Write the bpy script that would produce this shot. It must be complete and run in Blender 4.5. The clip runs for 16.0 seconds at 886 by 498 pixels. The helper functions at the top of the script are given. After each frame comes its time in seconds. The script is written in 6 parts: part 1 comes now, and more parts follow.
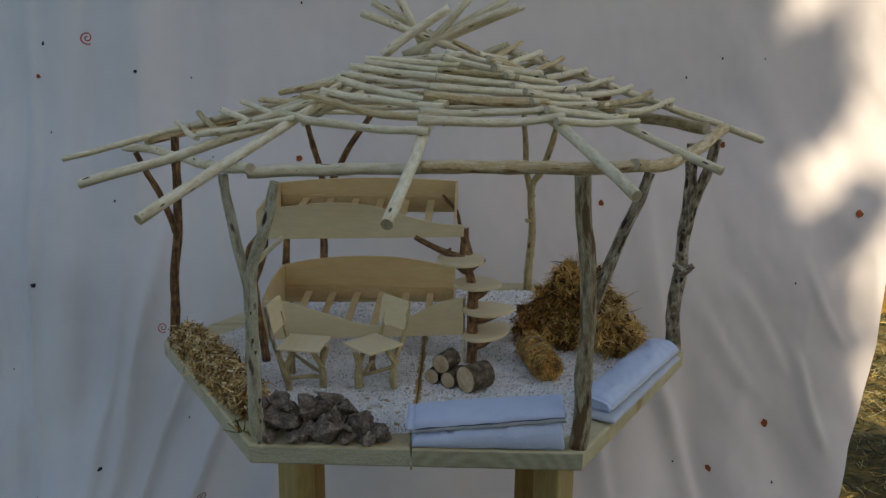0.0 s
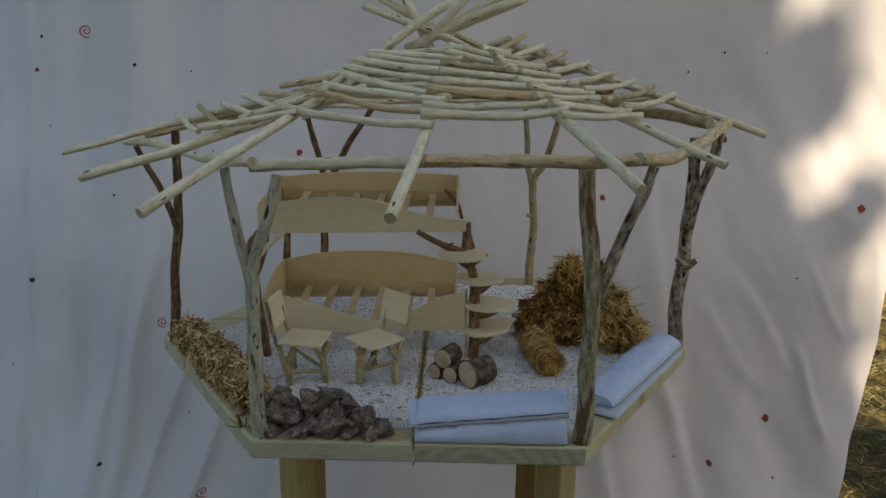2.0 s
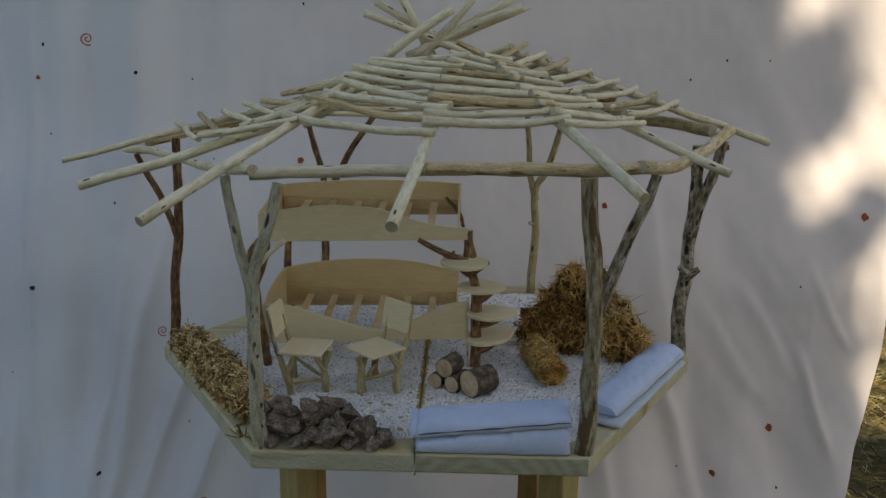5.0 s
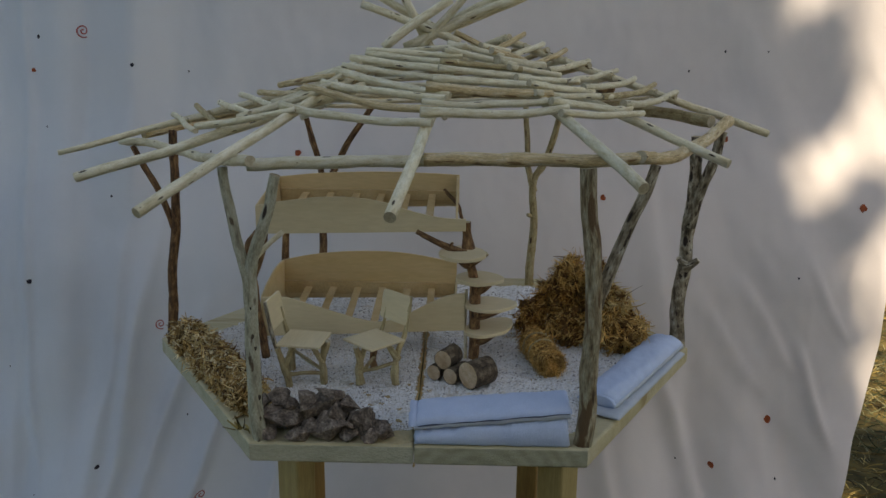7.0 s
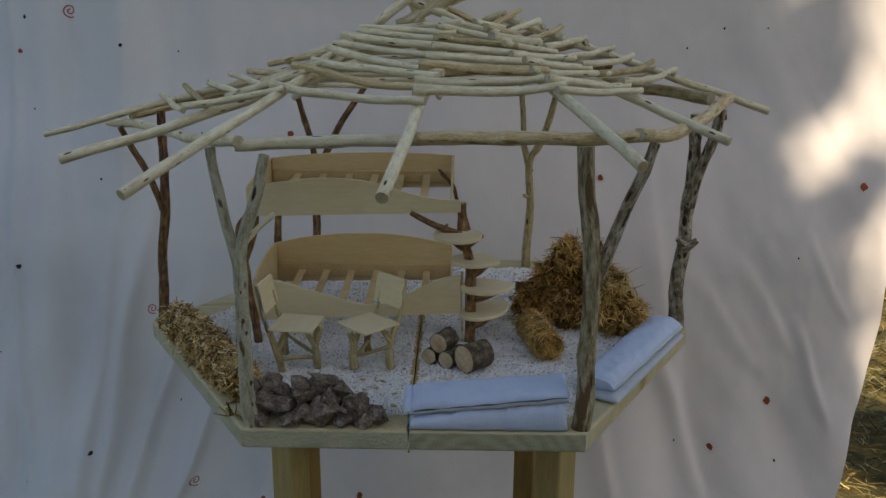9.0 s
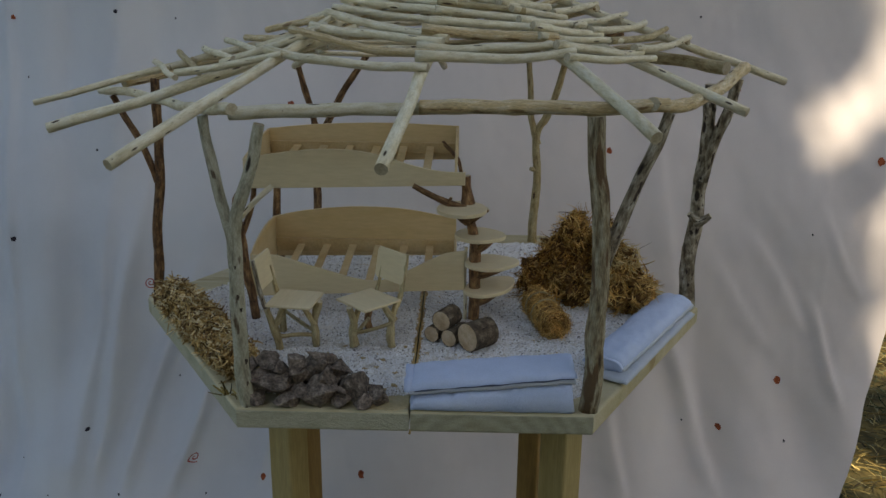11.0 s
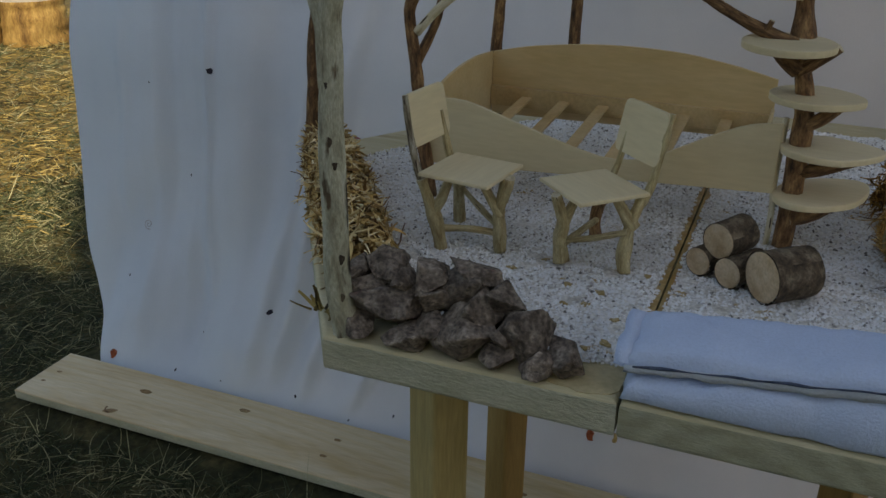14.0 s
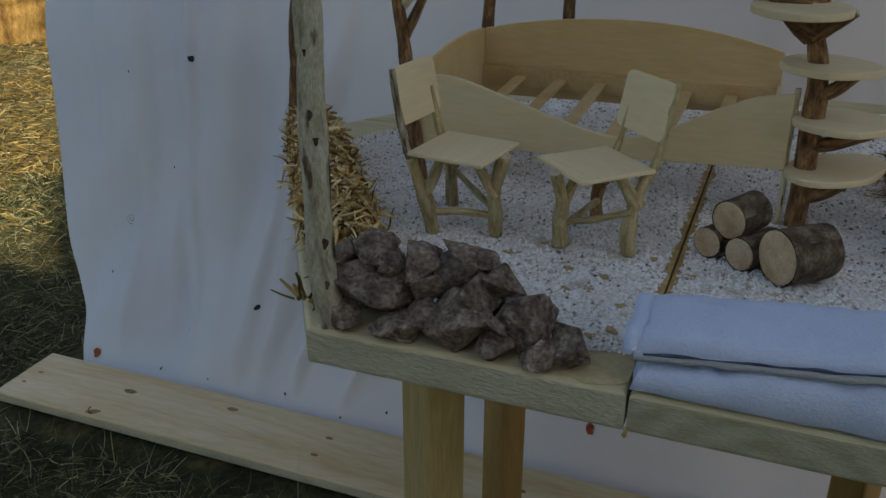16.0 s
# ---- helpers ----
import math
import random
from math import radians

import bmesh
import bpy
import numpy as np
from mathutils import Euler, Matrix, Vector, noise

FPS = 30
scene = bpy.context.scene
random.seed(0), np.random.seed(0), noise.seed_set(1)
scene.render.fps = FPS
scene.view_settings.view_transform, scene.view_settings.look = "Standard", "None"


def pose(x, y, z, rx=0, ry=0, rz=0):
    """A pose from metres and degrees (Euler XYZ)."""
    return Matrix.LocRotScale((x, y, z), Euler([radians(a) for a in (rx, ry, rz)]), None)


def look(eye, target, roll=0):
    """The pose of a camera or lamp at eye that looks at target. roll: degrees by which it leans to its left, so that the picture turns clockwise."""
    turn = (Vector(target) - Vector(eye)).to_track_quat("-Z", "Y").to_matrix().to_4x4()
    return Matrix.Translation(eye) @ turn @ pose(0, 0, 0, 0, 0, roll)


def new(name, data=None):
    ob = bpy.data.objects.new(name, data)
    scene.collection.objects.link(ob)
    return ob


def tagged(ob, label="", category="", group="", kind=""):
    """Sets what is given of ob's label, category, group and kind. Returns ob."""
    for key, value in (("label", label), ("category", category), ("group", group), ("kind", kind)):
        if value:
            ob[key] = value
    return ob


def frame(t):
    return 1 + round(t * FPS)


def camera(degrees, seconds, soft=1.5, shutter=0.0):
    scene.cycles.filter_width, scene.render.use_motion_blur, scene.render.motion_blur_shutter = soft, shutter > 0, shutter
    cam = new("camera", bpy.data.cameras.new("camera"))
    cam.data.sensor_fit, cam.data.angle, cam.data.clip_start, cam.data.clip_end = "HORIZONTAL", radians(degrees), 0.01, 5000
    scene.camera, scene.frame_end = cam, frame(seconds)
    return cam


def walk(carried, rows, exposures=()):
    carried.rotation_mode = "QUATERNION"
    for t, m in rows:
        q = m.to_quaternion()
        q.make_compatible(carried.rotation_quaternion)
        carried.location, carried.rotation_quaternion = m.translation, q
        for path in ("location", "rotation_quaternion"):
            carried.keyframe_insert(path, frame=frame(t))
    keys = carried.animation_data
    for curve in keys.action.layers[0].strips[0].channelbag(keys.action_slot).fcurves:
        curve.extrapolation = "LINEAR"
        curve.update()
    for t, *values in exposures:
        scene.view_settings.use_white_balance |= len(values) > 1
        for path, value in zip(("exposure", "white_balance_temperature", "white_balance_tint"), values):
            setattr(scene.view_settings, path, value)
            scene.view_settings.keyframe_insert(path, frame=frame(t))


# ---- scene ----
cam = camera(51.9, 16.0)
PATH = [
    (0, (0.079, -1.987, 1.59), (0.035, -0.056, 1.069), 0.7),
    (0.5, (0.078, -1.985, 1.591), (0.035, -0.054, 1.07), 0.8),
    (1, (0.074, -1.983, 1.59), (0.033, -0.055, 1.061), 0.9),
    (1.5, (0.07, -1.982, 1.585), (0.028, -0.054, 1.056), 0.9),
    (2, (0.07, -1.979, 1.586), (0.031, -0.051, 1.055), 0.8),
    (2.5, (0.07, -1.978, 1.586), (0.023, -0.047, 1.068), 0.7),
    (3, (0.069, -1.978, 1.586), (0.025, -0.045, 1.072), 0.7),
    (3.5, (0.068, -1.976, 1.584), (0.023, -0.043, 1.074), 0.7),
    (4, (0.069, -1.973, 1.585), (0.023, -0.04, 1.073), 0.8),
    (6.5, (0.07, -1.965, 1.58), (0.032, -0.035, 1.058), 0.7),
    (7, (0.068, -1.964, 1.578), (0.031, -0.035, 1.051), 0.7),
    (7.5, (0.062, -1.961, 1.581), (0.024, -0.033, 1.053), 0.9),
    (8, (0.062, -1.959, 1.576), (0.032, -0.033, 1.038), 1.0),
    (8.5, (0.061, -1.954, 1.577), (0.03, -0.033, 1.022), 0.9),
    (9, (0.072, -1.93, 1.567), (0.042, -0.012, 1.003), 0.4),
    (11.5, (0.077, -1.865, 1.549), (0.033, 0.033, 0.919), 0.6),
    (12, (0.082, -1.849, 1.546), (0.023, 0.043, 0.9), 0.4),
    (12.5, (0.082, -1.704, 1.508), (-0.113, 0.164, 0.820), 1.78),
    (13, (0.101, -1.447, 1.424), (-0.332, 0.366, 0.700), 1.76),
    (13.5, (0.117, -1.271, 1.325), (-0.486, 0.468, 0.543), 1.25),
    (14, (0.098, -1.183, 1.261), (-0.582, 0.512, 0.444), 0.78),
    (14.5, (0.086, -1.159, 1.242), (-0.588, 0.538, 0.426), 0.47),
    (15, (0.077, -1.146, 1.231), (-0.591, 0.554, 0.415), 0.27),
    (15.5, (0.070, -1.136, 1.227), (-0.618, 0.554, 0.408), -0.05),
    (16, (0.078, -1.132, 1.223), (-0.585, 0.565, 0.398), 0.16),
]
walk(cam, [(t, look(eye, target, roll)) for t, eye, target, roll in PATH],
     [(0, 0.74, 7900, 8.5), (9, 0.70, 7900, 8.5), (12.0, 0.67, 7850, 8.5), (13.5, 0.65, 7820, 8.0), (16, 0.64, 7760, 8.0)])

# ---- world, sun and sky ----
SUN_DIR = Vector((-0.45, 0.62, -0.64)).normalized()
world = bpy.data.worlds.new("sky")
scene.world = world
world.use_nodes = True
wn = world.node_tree
sky = wn.nodes.new("ShaderNodeTexSky")
sky.sky_type = "NISHITA"
sky.sun_disc = False
sky.sun_elevation = math.asin(-SUN_DIR.z)
sky.sun_rotation = math.atan2(-SUN_DIR.x, -SUN_DIR.y)
wn.links.new(sky.outputs[0], wn.nodes["Background"].inputs[0])
wn.nodes["Background"].inputs[1].default_value = 0.12
sun = new("sun", bpy.data.lights.new("sun", "SUN"))
sun.data.energy = 4.4
sun.data.angle = radians(0.75)
sun.data.color = (1.0, 0.93, 0.82)
sun.matrix_world = look((5, -6, 7), Vector((5, -6, 7)) + SUN_DIR)


# ---- materials ----
def material(name, colours, scale=20.0, stretch=(1, 1, 1), coords="Object", rough=0.75, bump=0.2, bump_scale=80.0,
             fine=0.25, vary=0.0, spots=None, transmit=0.0, detail=5.0, metallic=0.0, knots=None, spread_by=1.0):
    """Two scales of noise between colours, fine relief, and a random shift for each object."""
    m = bpy.data.materials.new(name)
    m.use_nodes = True
    n, link = m.node_tree.nodes, m.node_tree.links.new
    bsdf = n["Principled BSDF"]
    bsdf.inputs["Roughness"].default_value = rough
    bsdf.inputs["Metallic"].default_value = metallic
    bsdf.inputs["Specular IOR Level"].default_value = 0.3
    tc = n.new("ShaderNodeTexCoord")
    mp = n.new("ShaderNodeMapping")
    mp.inputs["Scale"].default_value = stretch
    link(tc.outputs[coords], mp.inputs[0])
    info = n.new("ShaderNodeObjectInfo")
    shift = n.new("ShaderNodeVectorMath")
    shift.operation = "MULTIPLY_ADD"
    spread = n.new("ShaderNodeCombineXYZ")
    for i in range(3):
        link(info.outputs["Random"], spread.inputs[i])
    link(spread.outputs[0], shift.inputs[0])
    shift.inputs[1].default_value = (7.3 * spread_by, 3.1 * spread_by, 5.7 * spread_by)
    link(mp.outputs[0], shift.inputs[2])
    big = n.new("ShaderNodeTexNoise")
    big.inputs["Scale"].default_value = scale
    big.inputs["Detail"].default_value = detail
    big.inputs["Roughness"].default_value = 0.6
    link(shift.outputs[0], big.inputs["Vector"])
    ramp = n.new("ShaderNodeValToRGB")
    while len(ramp.color_ramp.elements) < len(colours):
        ramp.color_ramp.elements.new(0.5)
    for i, c in enumerate(colours):
        ramp.color_ramp.elements[i].position = 0.3 + 0.4 * i / max(1, len(colours) - 1)
        ramp.color_ramp.elements[i].color = (*c, 1)
    link(big.outputs["Fac"], ramp.inputs[0])
    small = n.new("ShaderNodeTexNoise")
    small.inputs["Scale"].default_value = bump_scale
    small.inputs["Detail"].default_value = 6
    link(shift.outputs[0], small.inputs["Vector"])
    grain = n.new("ShaderNodeMapRange")
    grain.inputs["From Min"].default_value, grain.inputs["From Max"].default_value = 0.3, 0.7
    grain.inputs["To Min"].default_value, grain.inputs["To Max"].default_value = 1 - fine, 1 + fine
    link(small.outputs["Fac"], grain.inputs[0])
    tone = n.new("ShaderNodeMix")
    tone.data_type, tone.blend_type = "RGBA", "MULTIPLY"
    tone.inputs["Factor"].default_value = 1
    link(ramp.outputs[0], tone.inputs["A"])
    link(grain.outputs[0], tone.inputs["B"])
    colour = tone.outputs["Result"]
    if spots:
        colour_spot, s_scale, limit = spots
        sp = n.new("ShaderNodeTexNoise")
        sp.inputs["Scale"].default_value = s_scale
        sp.inputs["Detail"].default_value = 3
        link(shift.outputs[0], sp.inputs["Vector"])
        cut = n.new("ShaderNodeMapRange")
        cut.inputs["From Min"].default_value, cut.inputs["From Max"].default_value = limit, limit + 0.05
        link(sp.outputs["Fac"], cut.inputs[0])
        mix = n.new("ShaderNodeMix")
        mix.data_type = "RGBA"
        link(cut.outputs[0], mix.inputs["Factor"])
        link(colour, mix.inputs["A"])
        mix.inputs["B"].default_value = (*colour_spot, 1)
        colour = mix.outputs["Result"]
    if knots:
        colour_knot, k_scale, limit = knots
        vo = n.new("ShaderNodeTexVoronoi")
        vo.inputs["Scale"].default_value = k_scale
        link(shift.outputs[0], vo.inputs["Vector"])
        cut = n.new("ShaderNodeMapRange")
        cut.inputs["From Min"].default_value, cut.inputs["From Max"].default_value = limit * 1.15, limit * 0.75
        link(vo.outputs["Distance"], cut.inputs[0])
        mix = n.new("ShaderNodeMix")
        mix.data_type = "RGBA"
        link(cut.outputs[0], mix.inputs["Factor"])
        link(colour, mix.inputs["A"])
        mix.inputs["B"].default_value = (*colour_knot, 1)
        colour = mix.outputs["Result"]
    if vary:
        hsv = n.new("ShaderNodeHueSaturation")
        rng = n.new("ShaderNodeMapRange")
        rng.inputs["To Min"].default_value, rng.inputs["To Max"].default_value = 1 - vary, 1 + vary
        link(info.outputs["Random"], rng.inputs[0])
        link(rng.outputs[0], hsv.inputs["Value"])
        link(colour, hsv.inputs["Color"])
        colour = hsv.outputs[0]
    link(colour, bsdf.inputs["Base Color"])
    bp = n.new("ShaderNodeBump")
    bp.inputs["Strength"].default_value = bump
    bp.inputs["Distance"].default_value = 0.004
    link(small.outputs["Fac"], bp.inputs["Height"])
    link(bp.outputs[0], bsdf.inputs["Normal"])
    if transmit:
        tr = n.new("ShaderNodeBsdfTranslucent")
        link(colour, tr.inputs[0])
        add = n.new("ShaderNodeMixShader")
        add.inputs[0].default_value = transmit
        link(bsdf.outputs[0], add.inputs[1])
        link(tr.outputs[0], add.inputs[2])
        link(add.outputs[0], n["Material Output"].inputs[0])
    return m


UVG = dict(coords="UV", stretch=(2, 9, 1))
M_PEELED = material("peeled_stick", [(0.54, 0.455, 0.27), (0.69, 0.615, 0.425), (0.77, 0.72, 0.57)], 4, bump=0.25, bump_scale=26, fine=0.12, vary=0.12,
                    spots=((0.20, 0.12, 0.055), 5.0, 0.70), knots=((0.06, 0.035, 0.016), 1.6, 0.12), rough=0.6, **UVG)
M_BEAM = material("beam_stick", [(0.42, 0.29, 0.13), (0.60, 0.46, 0.25), (0.71, 0.61, 0.42)], 4, bump=0.45, bump_scale=26, fine=0.28, vary=0.08,
                  spots=((0.27, 0.165, 0.075), 3.0, 0.62), knots=((0.07, 0.035, 0.015), 1.2, 0.11), rough=0.6, coords="UV", stretch=(2.5, 5, 1))
M_POST = material("weathered_post", [(0.045, 0.03, 0.018), (0.16, 0.125, 0.078), (0.35, 0.30, 0.22), (0.56, 0.52, 0.42)], 3.5, bump=0.6, bump_scale=22,
                  fine=0.25, vary=0.06, spots=((0.045, 0.028, 0.018), 4.5, 0.60), knots=((0.03, 0.018, 0.012), 1.3, 0.16), rough=0.7, **UVG)
M_POST_PALE = material("pale_post", [(0.20, 0.172, 0.115), (0.41, 0.392, 0.285), (0.50, 0.488, 0.385)], 3.0, bump=0.5, bump_scale=22,
                       fine=0.22, vary=0.05, spots=((0.115, 0.080, 0.046), 2.2, 0.61), knots=((0.030, 0.018, 0.011), 1.5, 0.21), rough=0.7, spread_by=0.02, **UVG)
M_POST_SPLIT = material("split_grey_post", [(0.07, 0.048, 0.027), (0.25, 0.19, 0.108), (0.38, 0.325, 0.215), (0.49, 0.44, 0.325)], 3.0, bump=0.9, bump_scale=14,
                        fine=0.32, spots=((0.15, 0.092, 0.046), 1.3, 0.545), rough=0.75, coords="UV", stretch=(3.5, 7.0, 1), knots=((0.05, 0.03, 0.016), 0.9, 0.13))
M_MARK = material("dark_knot", [(0.022, 0.015, 0.010), (0.055, 0.038, 0.025), (0.10, 0.072, 0.046)], 90, bump=0.4, bump_scale=200, rough=0.85)
M_BARK = material("brown_bark", [(0.038, 0.019, 0.010), (0.17, 0.088, 0.040), (0.40, 0.235, 0.105)], 4, bump=0.6, bump_scale=25, fine=0.3, vary=0.15, rough=0.7, **UVG)
M_TAN = material("tan_twig", [(0.24, 0.165, 0.075), (0.43, 0.34, 0.175), (0.53, 0.45, 0.27)], 4, bump=0.4, bump_scale=25, fine=0.25, vary=0.15,
                 knots=((0.08, 0.04, 0.018), 1.6, 0.15), rough=0.65, **UVG)
M_CUT = material("cut_wood", [(0.36, 0.29, 0.18), (0.47, 0.40, 0.27), (0.55, 0.49, 0.36)], 60, bump=0.15, bump_scale=300, fine=0.15, rough=0.8)
M_PLY = material("thin_plywood", [(0.65, 0.525, 0.315), (0.69, 0.575, 0.36), (0.72, 0.615, 0.40)], 2.5, (1, 6, 6), bump=0.06, bump_scale=40, fine=0.04, vary=0.06, rough=0.55)
# Bed's warm bounce light is put into both colours; battens are amber besides.
M_PLY_BOUNCE = material("plywood_bounce_lit", [(0.60, 0.435, 0.215), (0.645, 0.485, 0.26), (0.68, 0.525, 0.30)], 2.5, (1, 6, 6), bump=0.06, bump_scale=40, fine=0.05, vary=0.06, rough=0.5)
M_PLY_AMBER_BOUNCE = material("amber_bounce_batten", [(0.53, 0.355, 0.155), (0.61, 0.435, 0.215), (0.66, 0.50, 0.275)], 2.5, (6, 6, 6), bump=0.08, bump_scale=40, fine=0.07, vary=0.08, rough=0.5)
M_PINE = material("planed_pine", [(0.44, 0.37, 0.20), (0.52, 0.45, 0.275), (0.57, 0.51, 0.34)], 2.2, (1, 10, 10), bump=0.2, bump_scale=40, fine=0.09, vary=0.05, rough=0.6,
                  spots=((0.36, 0.27, 0.13), 1.6, 0.66))
M_ENDGRAIN = material("pine_end_grain", [(0.33, 0.315, 0.205), (0.385, 0.37, 0.255), (0.43, 0.415, 0.30)], 30, (1, 1, 3), bump=0.4, bump_scale=210, fine=0.07, rough=0.8)

M_SAWN = material("sawn_pine_edge", [(0.38, 0.365, 0.25), (0.445, 0.43, 0.31), (0.50, 0.485, 0.365)], 14, (1, 2, 3), bump=0.7, bump_scale=150, fine=0.10, rough=0.88)


def add_growth_rings(m):
    """Curved bands of darker wood over the base colour."""
    n, link = m.node_tree.nodes, m.node_tree.links.new
    tc = n.new("ShaderNodeTexCoord")
    mp = n.new("ShaderNodeMapping")
    mp.inputs["Location"].default_value = (-0.10, 0, 0.06)
    mp.inputs["Scale"].default_value = (1, 0.02, 1.0)
    link(tc.outputs["Object"], mp.inputs[0])
    wv = n.new("ShaderNodeTexWave")
    wv.wave_type, wv.rings_direction = "RINGS", "Y"
    wv.inputs["Scale"].default_value = 13
    wv.inputs["Distortion"].default_value = 2.6
    wv.inputs["Detail Scale"].default_value = 1.5
    link(mp.outputs[0], wv.inputs[0])
    mr = n.new("ShaderNodeMapRange")
    mr.inputs["To Min"].default_value, mr.inputs["To Max"].default_value = 0.86, 1.04
    link(wv.outputs["Fac"], mr.inputs[0])
    bsdf = n["Principled BSDF"]
    old = bsdf.inputs["Base Color"].links[0].from_socket
    mx = n.new("ShaderNodeMix")
    mx.data_type, mx.blend_type = "RGBA", "MULTIPLY"
    mx.inputs["Factor"].default_value = 1
    link(old, mx.inputs["A"])
    link(mr.outputs[0], mx.inputs["B"])
    link(mx.outputs["Result"], bsdf.inputs["Base Color"])


add_growth_rings(M_ENDGRAIN)
M_PLANK = material("knotty_plank", [(0.48, 0.345, 0.18), (0.58, 0.465, 0.29), (0.64, 0.545, 0.38)], 1.6, (1, 9, 7), bump=0.12, bump_scale=26, fine=0.08, rough=0.6)


def add_board_figure(m, at):
    """Long flame lines of summer wood that bend round the knots."""
    n, link = m.node_tree.nodes, m.node_tree.links.new
    tc = n.new("ShaderNodeTexCoord")
    mp = n.new("ShaderNodeMapping")
    mp.inputs["Location"].default_value = at
    mp.inputs["Scale"].default_value = (0.16, 1, 1)
    link(tc.outputs["Object"], mp.inputs[0])
    wv = n.new("ShaderNodeTexWave")
    wv.wave_type, wv.rings_direction = "RINGS", "Z"
    wv.inputs["Scale"].default_value = 15
    wv.inputs["Distortion"].default_value = 3.5
    wv.inputs["Detail Scale"].default_value = 3.0
    link(mp.outputs[0], wv.inputs[0])
    mr = n.new("ShaderNodeMapRange")
    mr.inputs["From Min"].default_value, mr.inputs["From Max"].default_value = 0.0, 0.5
    link(wv.outputs["Fac"], mr.inputs[0])
    tint = n.new("ShaderNodeMix")
    tint.data_type = "RGBA"
    link(mr.outputs[0], tint.inputs["Factor"])
    tint.inputs["A"].default_value = (0.975, 0.945, 0.88, 1)
    tint.inputs["B"].default_value = (1.01, 1.01, 1.01, 1)
    bsdf = n["Principled BSDF"]
    old = bsdf.inputs["Base Color"].links[0].from_socket
    mx = n.new("ShaderNodeMix")
    mx.data_type, mx.blend_type = "RGBA", "MULTIPLY"
    mx.inputs["Factor"].default_value = 1
    link(old, mx.inputs["A"])
    link(tint.outputs["Result"], mx.inputs["B"])
    link(mx.outputs["Result"], bsdf.inputs["Base Color"])


add_board_figure(M_PLANK, (0.19, 0.055, 0))
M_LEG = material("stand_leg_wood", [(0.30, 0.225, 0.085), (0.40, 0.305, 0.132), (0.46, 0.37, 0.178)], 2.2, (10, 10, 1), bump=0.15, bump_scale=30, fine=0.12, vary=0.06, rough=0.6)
# The leg colour in a darker brown, for the back legs.
M_LEG_BROWN = material("darker_leg_wood", [(0.20, 0.115, 0.035), (0.28, 0.17, 0.055), (0.35, 0.225, 0.085)], 2.2, (10, 10, 1), bump=0.15, bump_scale=30, fine=0.12, vary=0.06, rough=0.6)
M_KNOT = material("knot", [(0.20, 0.115, 0.045), (0.33, 0.215, 0.10)], 60, bump=0.1, bump_scale=200, rough=0.6)
M_CLOTH = material("white_cotton", [(0.595, 0.595, 0.615), (0.645, 0.645, 0.66), (0.68, 0.675, 0.678)], 2.2, bump=0.10, bump_scale=500, fine=0.025, rough=0.9, transmit=0.22)


def add_light_tint(m):
    """Paints bluish skylight at one end and pinkish bounce at the other, unevenly."""
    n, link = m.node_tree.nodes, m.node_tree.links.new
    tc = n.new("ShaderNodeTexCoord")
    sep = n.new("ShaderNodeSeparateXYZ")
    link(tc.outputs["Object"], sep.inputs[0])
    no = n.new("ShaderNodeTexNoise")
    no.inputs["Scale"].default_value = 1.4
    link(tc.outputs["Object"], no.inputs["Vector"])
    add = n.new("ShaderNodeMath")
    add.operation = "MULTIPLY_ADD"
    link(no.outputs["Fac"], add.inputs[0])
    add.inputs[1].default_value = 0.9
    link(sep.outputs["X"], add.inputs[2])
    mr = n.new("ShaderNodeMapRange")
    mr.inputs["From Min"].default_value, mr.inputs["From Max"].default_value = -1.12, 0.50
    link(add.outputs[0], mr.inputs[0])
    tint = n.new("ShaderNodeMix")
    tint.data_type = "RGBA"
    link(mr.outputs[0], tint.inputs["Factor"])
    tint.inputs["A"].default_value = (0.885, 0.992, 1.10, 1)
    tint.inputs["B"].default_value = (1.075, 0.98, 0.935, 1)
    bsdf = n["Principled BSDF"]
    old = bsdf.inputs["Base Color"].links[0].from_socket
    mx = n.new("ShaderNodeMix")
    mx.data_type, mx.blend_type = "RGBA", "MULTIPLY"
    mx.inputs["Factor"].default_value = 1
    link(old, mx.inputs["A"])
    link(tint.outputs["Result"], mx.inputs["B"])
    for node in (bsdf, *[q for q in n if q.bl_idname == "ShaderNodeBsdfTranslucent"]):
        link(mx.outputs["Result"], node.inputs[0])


add_light_tint(M_CLOTH)
M_PAD = material("white_pad_fabric", [(0.46, 0.545, 0.71), (0.54, 0.62, 0.785)], 14, bump=0.35, bump_scale=420, fine=0.05, rough=0.9)
M_PAD_GREY = material("greyed_pad_fabric", [(0.44, 0.475, 0.52), (0.51, 0.545, 0.585)], 14, bump=0.35, bump_scale=420, fine=0.05, rough=0.9)
M_SEAM = material("seam_grey", [(0.025, 0.035, 0.06), (0.10, 0.12, 0.17)], 60, bump=0.2, bump_scale=400, rough=0.9)
M_GRAVEL_BED = material("gravel_glue", [(0.52, 0.47, 0.40), (0.70, 0.665, 0.61), (0.80, 0.78, 0.75)], 60, bump=0.6, bump_scale=250, fine=0.25, rough=0.9,
                        spots=((0.50, 0.36, 0.17), 24.0, 0.655))
M_AMBER = material("amber_glue", [(0.30, 0.17, 0.05), (0.42, 0.27, 0.10), (0.52, 0.38, 0.18)], 30, bump=0.3, bump_scale=160, fine=0.2, rough=0.45)
M_AMBER_OCHRE = material("ochre_glue", [(0.30, 0.20, 0.075), (0.42, 0.30, 0.13), (0.52, 0.41, 0.22)], 160, bump=0.4, bump_scale=300, fine=0.25, rough=0.6)
